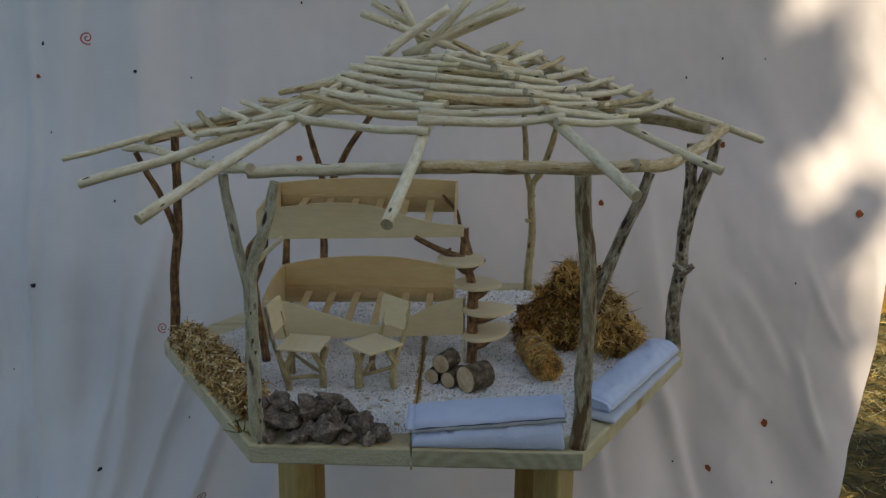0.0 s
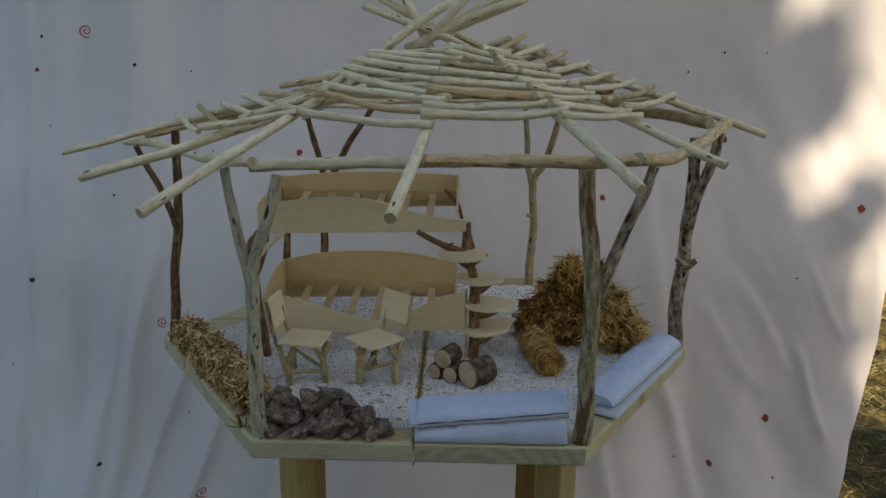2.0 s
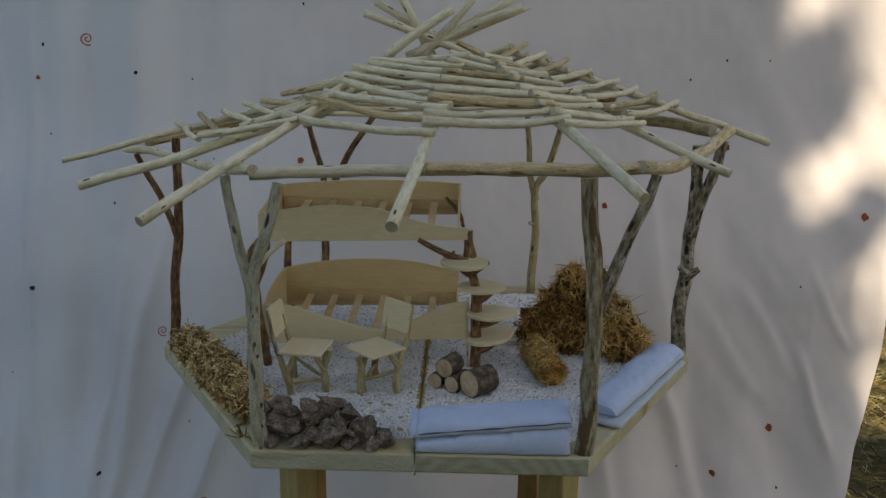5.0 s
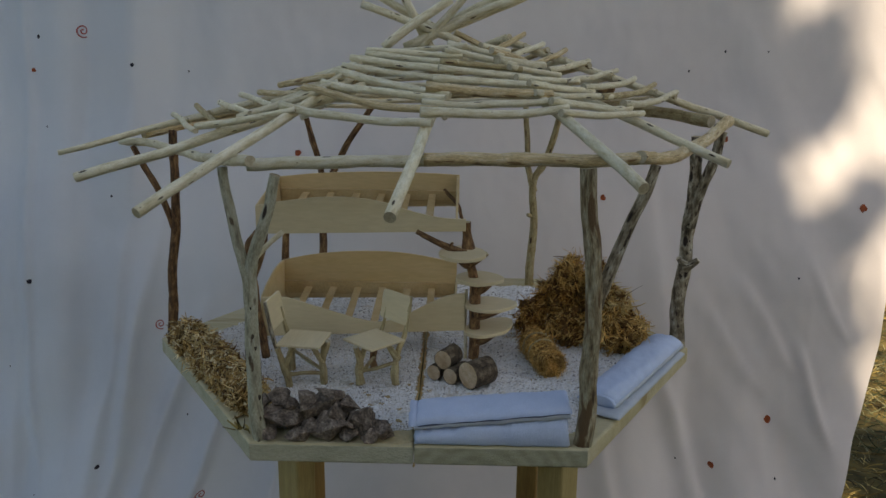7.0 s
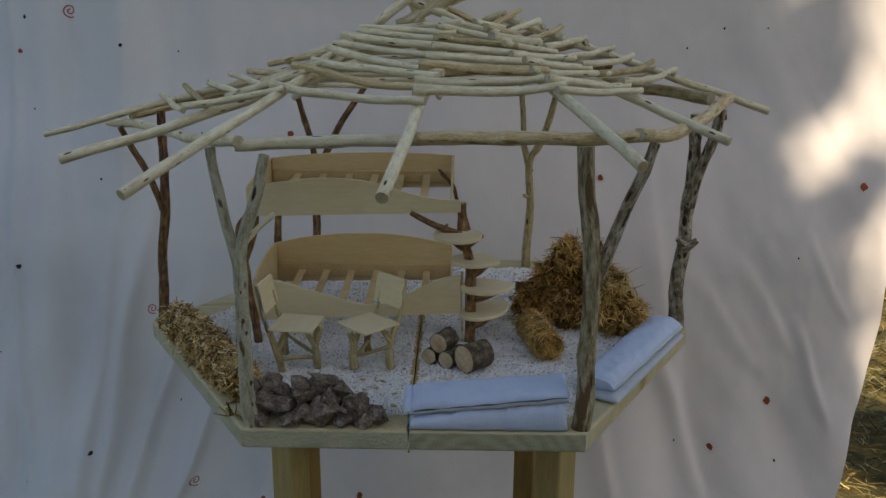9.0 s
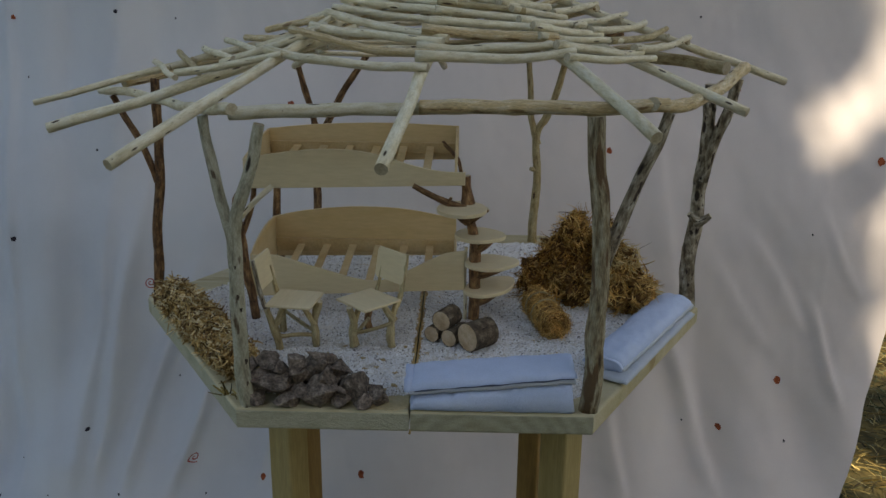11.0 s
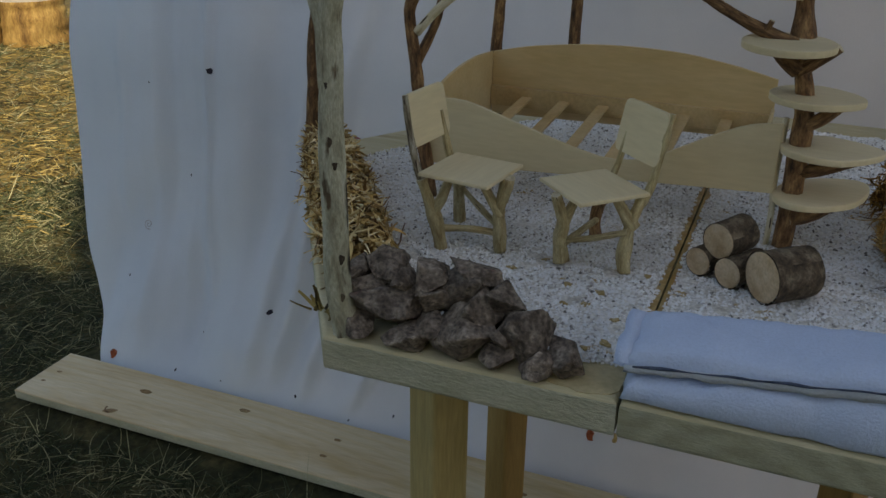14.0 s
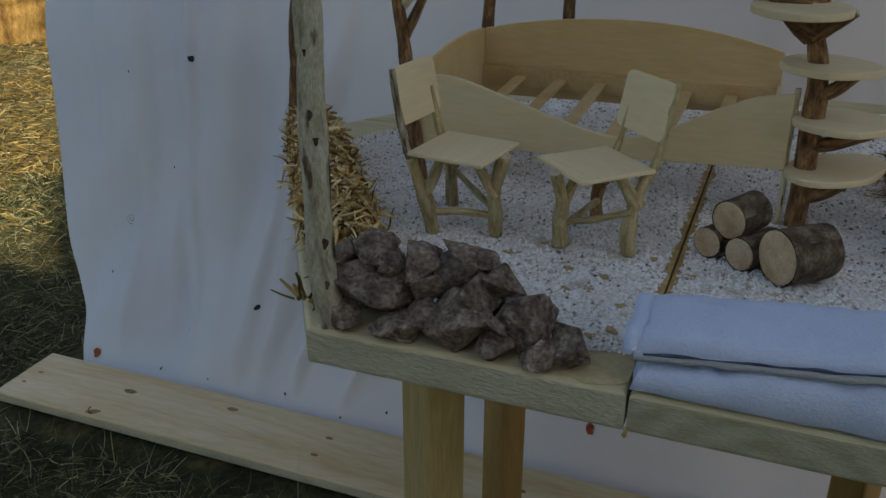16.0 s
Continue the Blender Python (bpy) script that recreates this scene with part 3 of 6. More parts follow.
def cloth_y(x, z):
    y = 0.347 + 0.262 * (1 - math.exp(-max(z - 0.03, 0) / 0.27))
    s = min(max((z - 0.75) / 0.6, 0), 1)
    y += 0.14 * s * s * (3 - 2 * s)
    foot = min(1, max(0, (z - 0.03) / 0.12))
    still = y
    y += 0.010 * math.sin(x * 9 + 1.2 * math.sin(z * 2)) * (0.35 + 0.65 * min(1, max(0, (0.9 - z) / 0.9)))
    left = ease((-0.45 - x) / 0.4)
    y += left * (0.012 * math.sin(x * 24 + 1.3 * math.sin(1.7 * z)) + 0.0042 * math.sin(x * 51 + 1.6 * math.sin(1.4 * z + 2)) * (0.6 + 0.4 * math.sin(x * 7 + z))) + ease((-1.08 - x) / 0.3) * (0.75 + 0.25 * ease((1.15 - z) / 0.3)) * (0.008 + 0.004 * math.sin(x * 5)) * (math.sin(x * 66 + 2 * math.sin(z * 1.3)) + 0.55 * math.sin(x * 118 + 3 * math.sin(z * 0.9 + 1)))
    fan = ease((0.75 - z) / 0.5)
    y += fan * 0.022 * math.sin((x - 0.1 * z) * 21 / (1.15 - 0.35 * z)) * min(1, abs(x) / 0.5)
    y -= fold_depth(x, z)
    right = ease((x - 0.65) / 0.3)
    y += right * (0.026 * noise.noise((x * 3.2, z * 1.5 + x * 1.6, 5.0)) + 0.016 * noise.noise((x * 8 + z * 5, z * 2.6, 9.0)))
    crease = ease((x - 0.72) / 0.2) * ease((1.15 - z) / 0.3)
    y += crease * 0.011 * abs(noise.noise((x * 7.5 + 2.6 * z + 0.5 * noise.noise((x * 4, z * 5, 0.0)), z * 4.5 - x * 3, 3.0)))
    y += 0.005 * noise.noise((x * 6, z * 4, 1.0)) + 0.0022 * noise.noise((x * 17, z * 13, 4.0)) + 0.0010 * noise.noise((x * 34 + z * 9, z * 26, 6.0))
    foot *= min(1, max(0.15, (x + 1.63) / 0.16))
    return still + (y - still) * foot + max(0, 1 - (z - 0.03) / 0.12) * 0.010 * (1 + math.sin(x * 19)) * (0.4 + min(1, max(0, (z - 0.03) / 0.12)))


def cloth_ends(z):
    low = min(1, max(0, (0.62 - z) / 0.6))
    wide = min(1, max(0, (0.62 - z) / 0.6))
    return -1.63 + 0.18 * low ** 2.2 + 0.003 * math.sin(z * 14), 1.315 - 0.19 * wide ** 1.3 + 0.03 * min(1, max(0, (z - 0.8) / 0.3)) + 0.004 * math.sin(z * 17)


def build_cloth():
    cloth = thing("hanging_cloth", (0, 0.6, 0.03), label="white cotton sheet hung as a backdrop, creased and spotted with stains", category="cloth")
    bm = bmesh.new()
    nx, nz = 420, 150
    rows = []
    for j in range(nz + 1):
        z = 0.032 + 2.17 * j / nz
        a, b = cloth_ends(z)
        rows.append([bm.verts.new((a + (b - a) * i / nx, cloth_y(a + (b - a) * i / nx, z) - 0.6, z - 0.03)) for i in range(nx + 1)])
    for j in range(nz):
        for i in range(nx):
            bm.faces.new((rows[j][i], rows[j][i + 1], rows[j + 1][i + 1], rows[j + 1][i])).smooth = True
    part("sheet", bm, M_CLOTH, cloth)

    def at(x, z, lift=0.0025):
        dy = (cloth_y(x + 0.005, z) - cloth_y(x - 0.005, z)) / 0.01
        dz = (cloth_y(x, z + 0.005) - cloth_y(x, z - 0.005)) / 0.01
        n = Vector((dy, -1, dz)).normalized()
        return Vector((x, cloth_y(x, z), z)) + n * lift - Vector((0, 0.6, 0.03))

    def blot(x, z, r, mat, rng, label=""):
        bm = bmesh.new()
        mid = bm.verts.new(at(x, z))
        ring = []
        for k in range(10):
            q = r * (0.75 + 0.5 * rng.random())
            ring.append(bm.verts.new(at(x + q * math.cos(k * 0.628), z + q * 1.15 * math.sin(k * 0.628))))
        for k in range(10):
            bm.faces.new((mid, ring[k], ring[(k + 1) % 10]))
        part("stain", bm, mat, cloth, label)

    def swirl(x, z, r, mat, label):
        bm = bmesh.new()
        inner, outer = [], []
        for k in range(34):
            t = k / 33
            rad, ang = r * (0.12 + 0.88 * t), 1.0 + t * 10.5
            w = r * 0.10
            inner.append(bm.verts.new(at(x + (rad - w) * math.cos(ang), z + (rad - w) * math.sin(ang))))
            outer.append(bm.verts.new(at(x + (rad + w) * math.cos(ang), z + (rad + w) * math.sin(ang))))
        for k in range(33):
            bm.faces.new((inner[k], inner[k + 1], outer[k + 1], outer[k]))
        part("spiral_mark", bm, mat, cloth, label)

    rng = random.Random(4)
    for x, z, r in SPOTS_INK:
        blot(x, z, r * 0.8, M_SPOT_INK, rng)
    for x, z, r in SPOTS_RUST:
        blot(x, z, r, M_SPOT_RUST, rng, "rust-red stain")
    for x, z, r in SPOTS_RED:
        swirl(x, z, r, M_SPOT_RED, "small red spiral mark")
    for x, z, r in SPOTS_PALE:
        swirl(x, z, r, M_SPOT_PALE, "faded grey spiral mark")


SPOTS_INK = [(-1.171, 1.463, 0.0067), (-0.875, 1.391, 0.0064), (-0.741, 1.367, 0.0032), (-1.156, 1.204, 0.0033), (-0.954, 1.013, 0.0048), (-1.198, 0.765, 0.0082), (-1.291, 0.49, 0.0034), (-0.992, 0.239, 0.0066), (-0.749, 0.356, 0.0032), (-0.404, 1.587, 0.0046), (0.83, 1.444, 0.0047), (0.727, 1.388, 0.0039), (0.952, 1.445, 0.0032), (-0.675, 1.137, 0.0031), (1.052, 0.812, 0.0032), (0.722, 0.267, 0.0032), (1.012, 0.22, 0.0041), (-1.386, 0.717, 0.0032), (-1.446, 0.223, 0.0033), (-1.186, 0.142, 0.0025), (-1.243, 0.048, 0.0033), (-1.093, 0.066, 0.0025), (-0.895, 0.064, 0.0042), (-0.748, 0.047, 0.0029), (-0.648, 0.065, 0.0029), (-1.36, 0.931, 0.0041)]
SPOTS_RUST = [(-0.416, 1.136, 0.0092), (0.484, 1.025, 0.0076), (0.846, 1.194, 0.0079), (1.238, 1.009, 0.0098), (0.992, 0.385, 0.0097), (0.828, 0.252, 0.008), (-0.486, 0.107, 0.0076), (-0.204, 0.116, 0.009), (-1.424, 0.061, 0.0095), (-1.197, 1.366, 0.0067)]
SPOTS_RED = [(-1.04, 1.48, 0.0198), (-0.822, 0.636, 0.0159), (-0.687, 0.159, 0.0161)]
SPOTS_PALE = [(-1.413, 0.351, 0.0131)]
build_cloth()


# ---- plank on the grass ----
def build_plank():
    plank = thing("wooden_plank", (0, 0.237, 0.03), label="long pale pine plank with knots lying on the grass", category="plank")
    bm = bmesh.new()
    box(bm, (-1.535, -0.090, 0.0), (1.35, 0.097, 0.024), 0.003)
    bm.normal_update()
    for face in bm.faces:
        face.material_index = 1 if face.normal.z < 0.3 else 0
    part("board", bm, (M_PLANK, M_SAWN), plank)
    for x, y, r, turn in ((-1.241, 0.026, 0.012, 0), (-0.981, 0.051, 0.010, 0), (-0.730, 0.035, 0.0065, 0), (-0.732, -0.027, 0.0065, 0), (-1.494, 0.015, 0.0055, 0), (-1.502, -0.031, 0.005, 0), (-1.265, -0.071, 0.0125, 25), (-0.3, 0.02, 0.008, 0)):
        bm = bmesh.new()
        c, s = math.cos(radians(turn)), math.sin(radians(turn))
        rings = []
        for q, lift in ((1.0, 0.0242), (0.62, 0.0250), (0.25, 0.0247)):
            ring = []
            for k in range(16):
                wob = 1 + 0.22 * noise.noise((k * 0.7, x * 9, q))
                ex, ey = 1.35 * r * q * wob * math.cos(k * 0.3927), 0.72 * r * q * wob * math.sin(k * 0.3927)
                ring.append(bm.verts.new((x + ex * c - ey * s, y + ex * s + ey * c, lift)))
            rings.append(ring)
        for inner, outer in zip(rings[1:], rings):
            for k in range(16):
                bm.faces.new((outer[k], outer[(k + 1) % 16], inner[(k + 1) % 16], inner[k])).smooth = True
        bm.faces.new(rings[-1])
        part("knot", bm, M_KNOT, plank, "dark brown knot")
    bm = bmesh.new()
    tube(bm, [(-1.262, -0.078, 0.0243), (-1.273, -0.076, 0.0246), (-1.281, -0.068, 0.0246), (-1.283, -0.058, 0.0243)], 0.0024, 0.0012, sides=6, steps=4, rough=0.2, seed=9)
    part("knot_crack", bm, M_BARK, plank, "dark crack round a knot")


build_plank()

# ---- stand ----
BASE, TOP = 0.780, 0.818


def build_stand():
    stand = thing("display_stand", (0, 0, 0.03), label="stand of four square pine posts under the model house", category="stand")
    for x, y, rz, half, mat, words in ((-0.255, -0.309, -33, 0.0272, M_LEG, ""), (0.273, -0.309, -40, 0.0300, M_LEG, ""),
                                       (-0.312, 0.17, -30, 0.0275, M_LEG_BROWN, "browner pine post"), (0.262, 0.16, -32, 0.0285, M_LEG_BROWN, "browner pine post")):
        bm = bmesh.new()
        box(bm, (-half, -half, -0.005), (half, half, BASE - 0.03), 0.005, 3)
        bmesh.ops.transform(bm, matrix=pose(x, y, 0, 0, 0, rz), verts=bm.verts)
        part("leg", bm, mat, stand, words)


build_stand()

# ---- model gazebo ----
SIDE = 0.6
CORNERS = [Vector((SIDE * math.cos(radians(a)), SIDE * math.sin(radians(a)), 0)) for a in (240, 300, 0, 60, 120, 180)]
CORNERS[5].x, CORNERS[2].x = -0.618, 0.594
CORNERS[0].y = CORNERS[1].y = -0.505
SEAM_X = -0.008


def half_hex(sign, inset, gap):
    """Outline of one half of the hexagon."""
    k = 1 - inset / (SIDE * 0.866)
    pts = [c * k for c in CORNERS]
    y, front = SIDE * 0.866 * k, CORNERS[0].y * k
    if sign > 0:
        return [(SEAM_X + gap, front), (pts[1].x, pts[1].y), (pts[2].x, 0), (pts[3].x, pts[3].y), (SEAM_X + gap, y)]
    return [(SEAM_X - gap, y), (pts[4].x, pts[4].y), (pts[5].x, 0), (pts[0].x, pts[0].y), (SEAM_X - gap, front)]


RAFTERS = [  # lower tip, upper end
    ((-0.033, -0.700, 1.278), (0.062, -0.09, 1.49)),
    ((-0.423, -0.630, 1.262), (-0.10, -0.14, 1.460)),
    ((-0.64, -0.33, 1.255), (-0.11, -0.265, 1.425)),
    ((-0.796, -0.045, 1.254), (-0.20, 0.02, 1.409)),
    ((0.347, -0.60, 1.306), (0.09, -0.03, 1.49)),
    ((0.547, -0.34, 1.301), (0.10, 0.02, 1.485)),
    ((0.775, 0.15, 1.291), (0.15, 0.03, 1.50)),
    ((0.36, 0.50, 1.27), (0.03, 0.05, 1.475)),
    ((0.02, 0.60, 1.26), (-0.02, 0.05, 1.475)),
    ((-0.36, 0.48, 1.27), (-0.05, 0.03, 1.475)),
]


def build_gazebo():
    g = thing("model_gazebo", (0, 0, BASE), label="miniature six-sided gazebo of peeled sticks with an open lattice roof", category="model house")
    low = Vector((0, 0, -BASE))

    def w(*pts):
        return [Vector(p) + low for p in pts]

    for sign in (-1, 1):
        bm = bmesh.new()
        prism(bm, half_hex(sign, 0.0, 0.0012), TOP - BASE, lambda u, v, t: (u, v, t), 0.0055, 4)
        bm.normal_update()
        for face in bm.faces:
            face.material_index = 1 if face.normal.z < 0.5 and (sign < 0 or face.normal.y < -0.6) else 0
        part("base_board", bm, (M_PINE, M_ENDGRAIN if sign > 0 else M_SAWN), g, "thick planed pine board forming half of the hexagon base")
    for sign in (-1, 1):
        bm = bmesh.new()
        edge = [(SEAM_X + sign * (0.0085 + 0.0022 * noise.noise((0.0, k * 0.11, sign * 4.0))), -0.44 + 0.88 * k / 160) for k in range(161)]
        prism(bm, [(SEAM_X + sign * 0.0012, -0.44), *edge, (SEAM_X + sign * 0.0012, 0.44)], 0.0012, lambda u, v, t: (u, v, TOP - BASE + t))
        part("glue_line", bm, M_AMBER, g, "amber glue along the joint of the boards")
    bm = bmesh.new()
    tube(bm, [(SEAM_X, -0.5045, 0.005), (SEAM_X + 0.001, -0.5050, 0.0), (SEAM_X, -0.5045, -0.003)], 0.0012, 0.0022, sides=8, steps=3, rough=0.3, seed=6)
    part("glue_drip", bm, M_AMBER, g, "amber drip of dried glue")
    bm = bmesh.new()
    ring = [(-0.045 + 0.046 * q * math.cos(k * 0.2618), -0.474 + 0.034 * q * math.sin(k * 0.2618)) for k in range(24) for q in (0.85 + 0.3 * noise.noise((k * 0.5, 2.0, 0.0)),)]
    prism(bm, ring, 0.0009, lambda u, v, t: (min(u, SEAM_X - 0.002), v, TOP - BASE + t))
    part("glue_stain", bm, M_AMBER_PALE, g, "amber glue stain on the board")
    kw = dict(rough=0.14, wobble=0.006, steps=6, sides=10)
    f = 0.815
    stick("post", w((-0.284, -0.487, f - 0.004), (-0.285, -0.487, 0.835), (-0.288, -0.49, 0.907), (-0.289, -0.49, 1.015), (-0.2905, -0.49, 1.10), (-0.285, -0.49, 1.145), (-0.269, -0.49, 1.191), (-0.252, -0.49, 1.241), (-0.236, -0.49, 1.30)),
          0.0130, 0.0092, M_POST_PALE, g, "forked grey post", 1,
          ((w((-0.2885, -0.489, 1.06), (-0.2935, -0.489, 1.115), (-0.311, -0.485, 1.177), (-0.324, -0.475, 1.247), (-0.331, -0.465, 1.305)), 0.0098, 0.0080),), **kw)
    stick("post", w((0.292, -0.485, f), (0.297, -0.48, 0.917), (0.299, -0.48, 1.025), (0.296, -0.48, 1.128), (0.285, -0.48, 1.229), (0.275, -0.485, 1.318)), 0.0160, 0.0142, M_POST_SPLIT, g,
          "thick grey post with a side branch", 2, ((w((0.300, -0.475, 1.07), (0.345, -0.455, 1.182), (0.379, -0.45, 1.263), (0.395, -0.445, 1.315)), 0.0115, 0.009, M_POST),), **kw)
    stick("post", w((0.573, 0.01, f), (0.571, 0.02, 0.925), (0.576, 0.02, 1.02), (0.578, 0.02, 1.113), (0.583, 0.02, 1.204), (0.581, 0.02, 1.298)), 0.0168, 0.0125, M_POST, g,
          "forked grey post with a knot", 3, ((w((0.577, 0.018, 1.10), (0.599, 0.005, 1.195), (0.618, 0.0, 1.259), (0.628, 0.0, 1.312)), 0.0125, 0.010),
                                              (w((0.574, 0.012, 1.006), (0.591, 0.004, 1.016), (0.603, 0.0, 1.026)), 0.0125, 0.0060), (w((0.580, 0.012, 1.010), (0.567, 0.004, 1.022), (0.558, 0.002, 1.031)), 0.0105, 0.005)), **kw)
    stick("post", w((-0.582, -0.030, f), (-0.577, -0.020, 0.983), (-0.566, -0.012, 1.105), (-0.565, 0.0, 1.222), (-0.566, 0.02, 1.295)), 0.0110, 0.0092, M_BARK, g, "forked brown post", 4,
          ((w((-0.569, -0.012, 1.085), (-0.578, -0.014, 1.125), (-0.599, -0.012, 1.174), (-0.627, -0.006, 1.218), (-0.652, 0.0, 1.265)), 0.0078, 0.0065),), **kw)
    stick("post", w((0.265, 0.46, f), (0.268, 0.462, 0.966), (0.266, 0.465, 1.085), (0.272, 0.468, 1.122), (0.294, 0.47, 1.165), (0.335, 0.47, 1.315)), 0.0124, 0.0078, M_TAN, g, "forked tan post with a knot", 5,
          ((w((0.267, 0.465, 1.08), (0.258, 0.468, 1.125), (0.247, 0.47, 1.175), (0.236, 0.47, 1.315)), 0.0088, 0.007), (w((0.264, 0.462, 1.012), (0.254, 0.456, 1.016), (0.249, 0.452, 1.018)), 0.006, 0.0048)), **kw)
    stick("post", w((-0.312, 0.47, f), (-0.314, 0.47, 0.95), (-0.304, 0.47, 1.065), (-0.284, 0.47, 1.115), (-0.236, 0.47, 1.21), (-0.170, 0.47, 1.315)), 0.0118, 0.0072, M_BARK, g, "forked brown post", 6,
          ((w((-0.306, 0.47, 1.05), (-0.311, 0.47, 1.11), (-0.326, 0.47, 1.193), (-0.362, 0.47, 1.315)), 0.0085, 0.007),), **kw)
    # knots and a split on the pale post
    def mark(side, z, wide, high, shape, label, mat=M_MARK):
        k = (z - 0.907) / 0.108
        axis = Vector((-0.288 - 0.001 * k, -0.49, z)) + low
        r = 0.0125 - 0.0090 * (z - 0.90) + 0.0006
        to, across = Vector((0.5, -0.866, 0)), Vector((0.866, 0.5, 0))
        bm = bmesh.new()
        ring = []
        for n in range(14):
            e, h = shape(n * 0.4488)
            turn = math.asin(max(-0.97, min(0.97, side + e * wide * 0.7 / r)))
            ring.append(bm.verts.new(axis + to * r * math.cos(turn) + across * r * math.sin(turn) + Vector((0, 0, h * high * 0.85))))
        turn = math.asin(side)
        mid = bm.verts.new(axis + (to * math.cos(turn) + across * math.sin(turn)) * (r + 0.0004))
        for n in range(14):
            bm.faces.new((mid, ring[n], ring[(n + 1) % 14]))
        bmesh.ops.recalc_face_normals(bm, faces=bm.faces)
        part("knot", bm, mat, g, label)

    def oval(a):
        q = 1 + 0.2 * math.sin(3 * a + 1)
        return math.cos(a) * q, math.sin(a) * q

    def wedge(a):
        return math.cos(a) * (0.45 + 0.55 * max(0.0, math.sin(a))) * 1.2, math.sin(a) * (1.0 if math.sin(a) < 0 else 0.45)

    mark(-0.20, 1.0165, 0.0030, 0.0055, oval, "small dark knot")
    mark(0.10, 0.9950, 0.0055, 0.0062, wedge, "dark notch under a cut twig")
    mark(0.27, 0.9020, 0.0040, 0.0062, oval, "dark ringed knot")
    mark(0.27, 0.9025, 0.0024, 0.0036, oval, "grey middle of a knot", M_POST_PALE)
    mark(0.22, 0.8625, 0.0030, 0.0052, oval, "dark knot low on the post", M_POST)
    mark(-0.55, 0.9010, 0.0022, 0.0085, oval, "dark split in the bark")
    mark(0.86, 0.955, 0.0008, 0.030, oval, "long dark split")
    mark(-0.30, 1.0680, 0.0032, 0.0050, wedge, "small dark notch")
    # ring of beams
    bk = dict(rough=0.12, wobble=0.005, steps=6, sides=10)
    stick("beam", w((-0.285, -0.49, 1.313), (-0.231, -0.49, 1.314), (-0.131, -0.49, 1.320), (-0.05, -0.49, 1.3235), (0.022, -0.489, 1.3245)), 0.0108, 0.0094, M_PEELED, g, seed=17, **bk)
    stick("beam", w((0.006, -0.4915, 1.3265), (0.05, -0.491, 1.3265), (0.114, -0.49, 1.328), (0.246, -0.485, 1.329), (0.39, -0.475, 1.331)), 0.0112, 0.0104, M_BEAM, g, seed=11, **bk)
    stick("beam", w((0.36, -0.485, 1.335), (0.43, -0.38, 1.318), (0.505, -0.24, 1.314), (0.572, -0.11, 1.318), (0.645, 0.03, 1.332)), 0.0105, 0.0125, M_BEAM, g, seed=12, **bk)
    stick("beam", w((0.612, 0.035, 1.330), (0.52, 0.16, 1.334), (0.40, 0.33, 1.335), (0.28, 0.50, 1.33)), 0.0135, 0.0115, M_TAN, g, seed=13, **bk)
    stick("beam", w((0.36, 0.47, 1.328), (0.0, 0.475, 1.325), (-0.37, 0.47, 1.328)), 0.0105, 0.0095, M_BEAM, g, seed=14, **bk)
    stick("beam", w((-0.27, 0.52, 1.318), (-0.44, 0.27, 1.306), (-0.62, -0.01, 1.292)), 0.009, 0.0085, M_BEAM, g, seed=15, **bk)
    stick("beam", w((-0.275, -0.505, 1.322), (-0.369, -0.35, 1.296), (-0.45, -0.22, 1.283), (-0.543, -0.09, 1.277), (-0.685, 0.03, 1.272)), 0.0095, 0.0085, M_PEELED, g, seed=16, **bk)
    # rafters
    for i, (tip, up) in enumerate(RAFTERS):
        tip, up = Vector(tip), Vector(up)
        mid = (tip + up) / 2 + Vector((0, 0, 0.004 * math.sin(i * 2.1)))
        stick("rafter", w(tip, mid, up), (0.0098, 0.0092, 0.0094, 0.0062, 0.0100, 0.0085, 0.0085, 0.009, 0.009, 0.009)[i], 0.009, M_PEELED, g, seed=20 + i, rough=0.07, wobble=0.004, steps=5)
    # sticks that cross at the peak
    for i, (low_end, top, r0, r1) in enumerate((((0.062, 0.0, 1.494), (-0.146, 0.0, 1.569), 0.0090, 0.0082), ((0.055, 0.02, 1.492), (-0.1235, 0.02, 1.592), 0.0088, 0.0078), ((0.008, 0.01, 1.47), (-0.072, 0.01, 1.612), 0.0090, 0.0086),
                                                ((-0.098, -0.03, 1.482), (0.044, -0.03, 1.583), 0.0098, 0.0092), ((-0.030, 0.0, 1.478), (0.082, 0.0, 1.603), 0.0092, 0.0078), ((-0.055, 0.0, 1.481), (0.183, 0.0, 1.590), 0.0100, 0.0085),
                                                ((-0.02, 0.02, 1.495), (0.2015, 0.02, 1.586), 0.0095, 0.0042), ((-0.03, 0.03, 1.498), (0.166, 0.03, 1.600), 0.0095, 0.0080))):
        low_end, top = Vector(low_end), Vector(top)
        stick("peak_stick", w(low_end, (low_end + top) / 2 + Vector((0, 0, 0.004 * math.sin(i * 2.7))), top), r0, r1, M_PEELED, g, seed=40 + i, rough=0.10, wobble=0.005, steps=4)
    # lattice of purlins, laid panel by panel from rafter to rafter, each end lapped over its neighbour
    rng = random.Random(12)

    def on_roof(i, r):
        """The place over rafter i at that distance from the axis."""
        tip, up = Vector(RAFTERS[i][0]), Vector(RAFTERS[i][1])
        lo, hi = 0.0, 1.0
        for _ in range(24):
            m = (lo + hi) / 2
            p = tip.lerp(up, m)
            lo, hi = (m, hi) if math.hypot(p.x, p.y) > r else (lo, m)
        p = tip.lerp(up, lo)
        return p + Vector((0, 0, 0.0165))

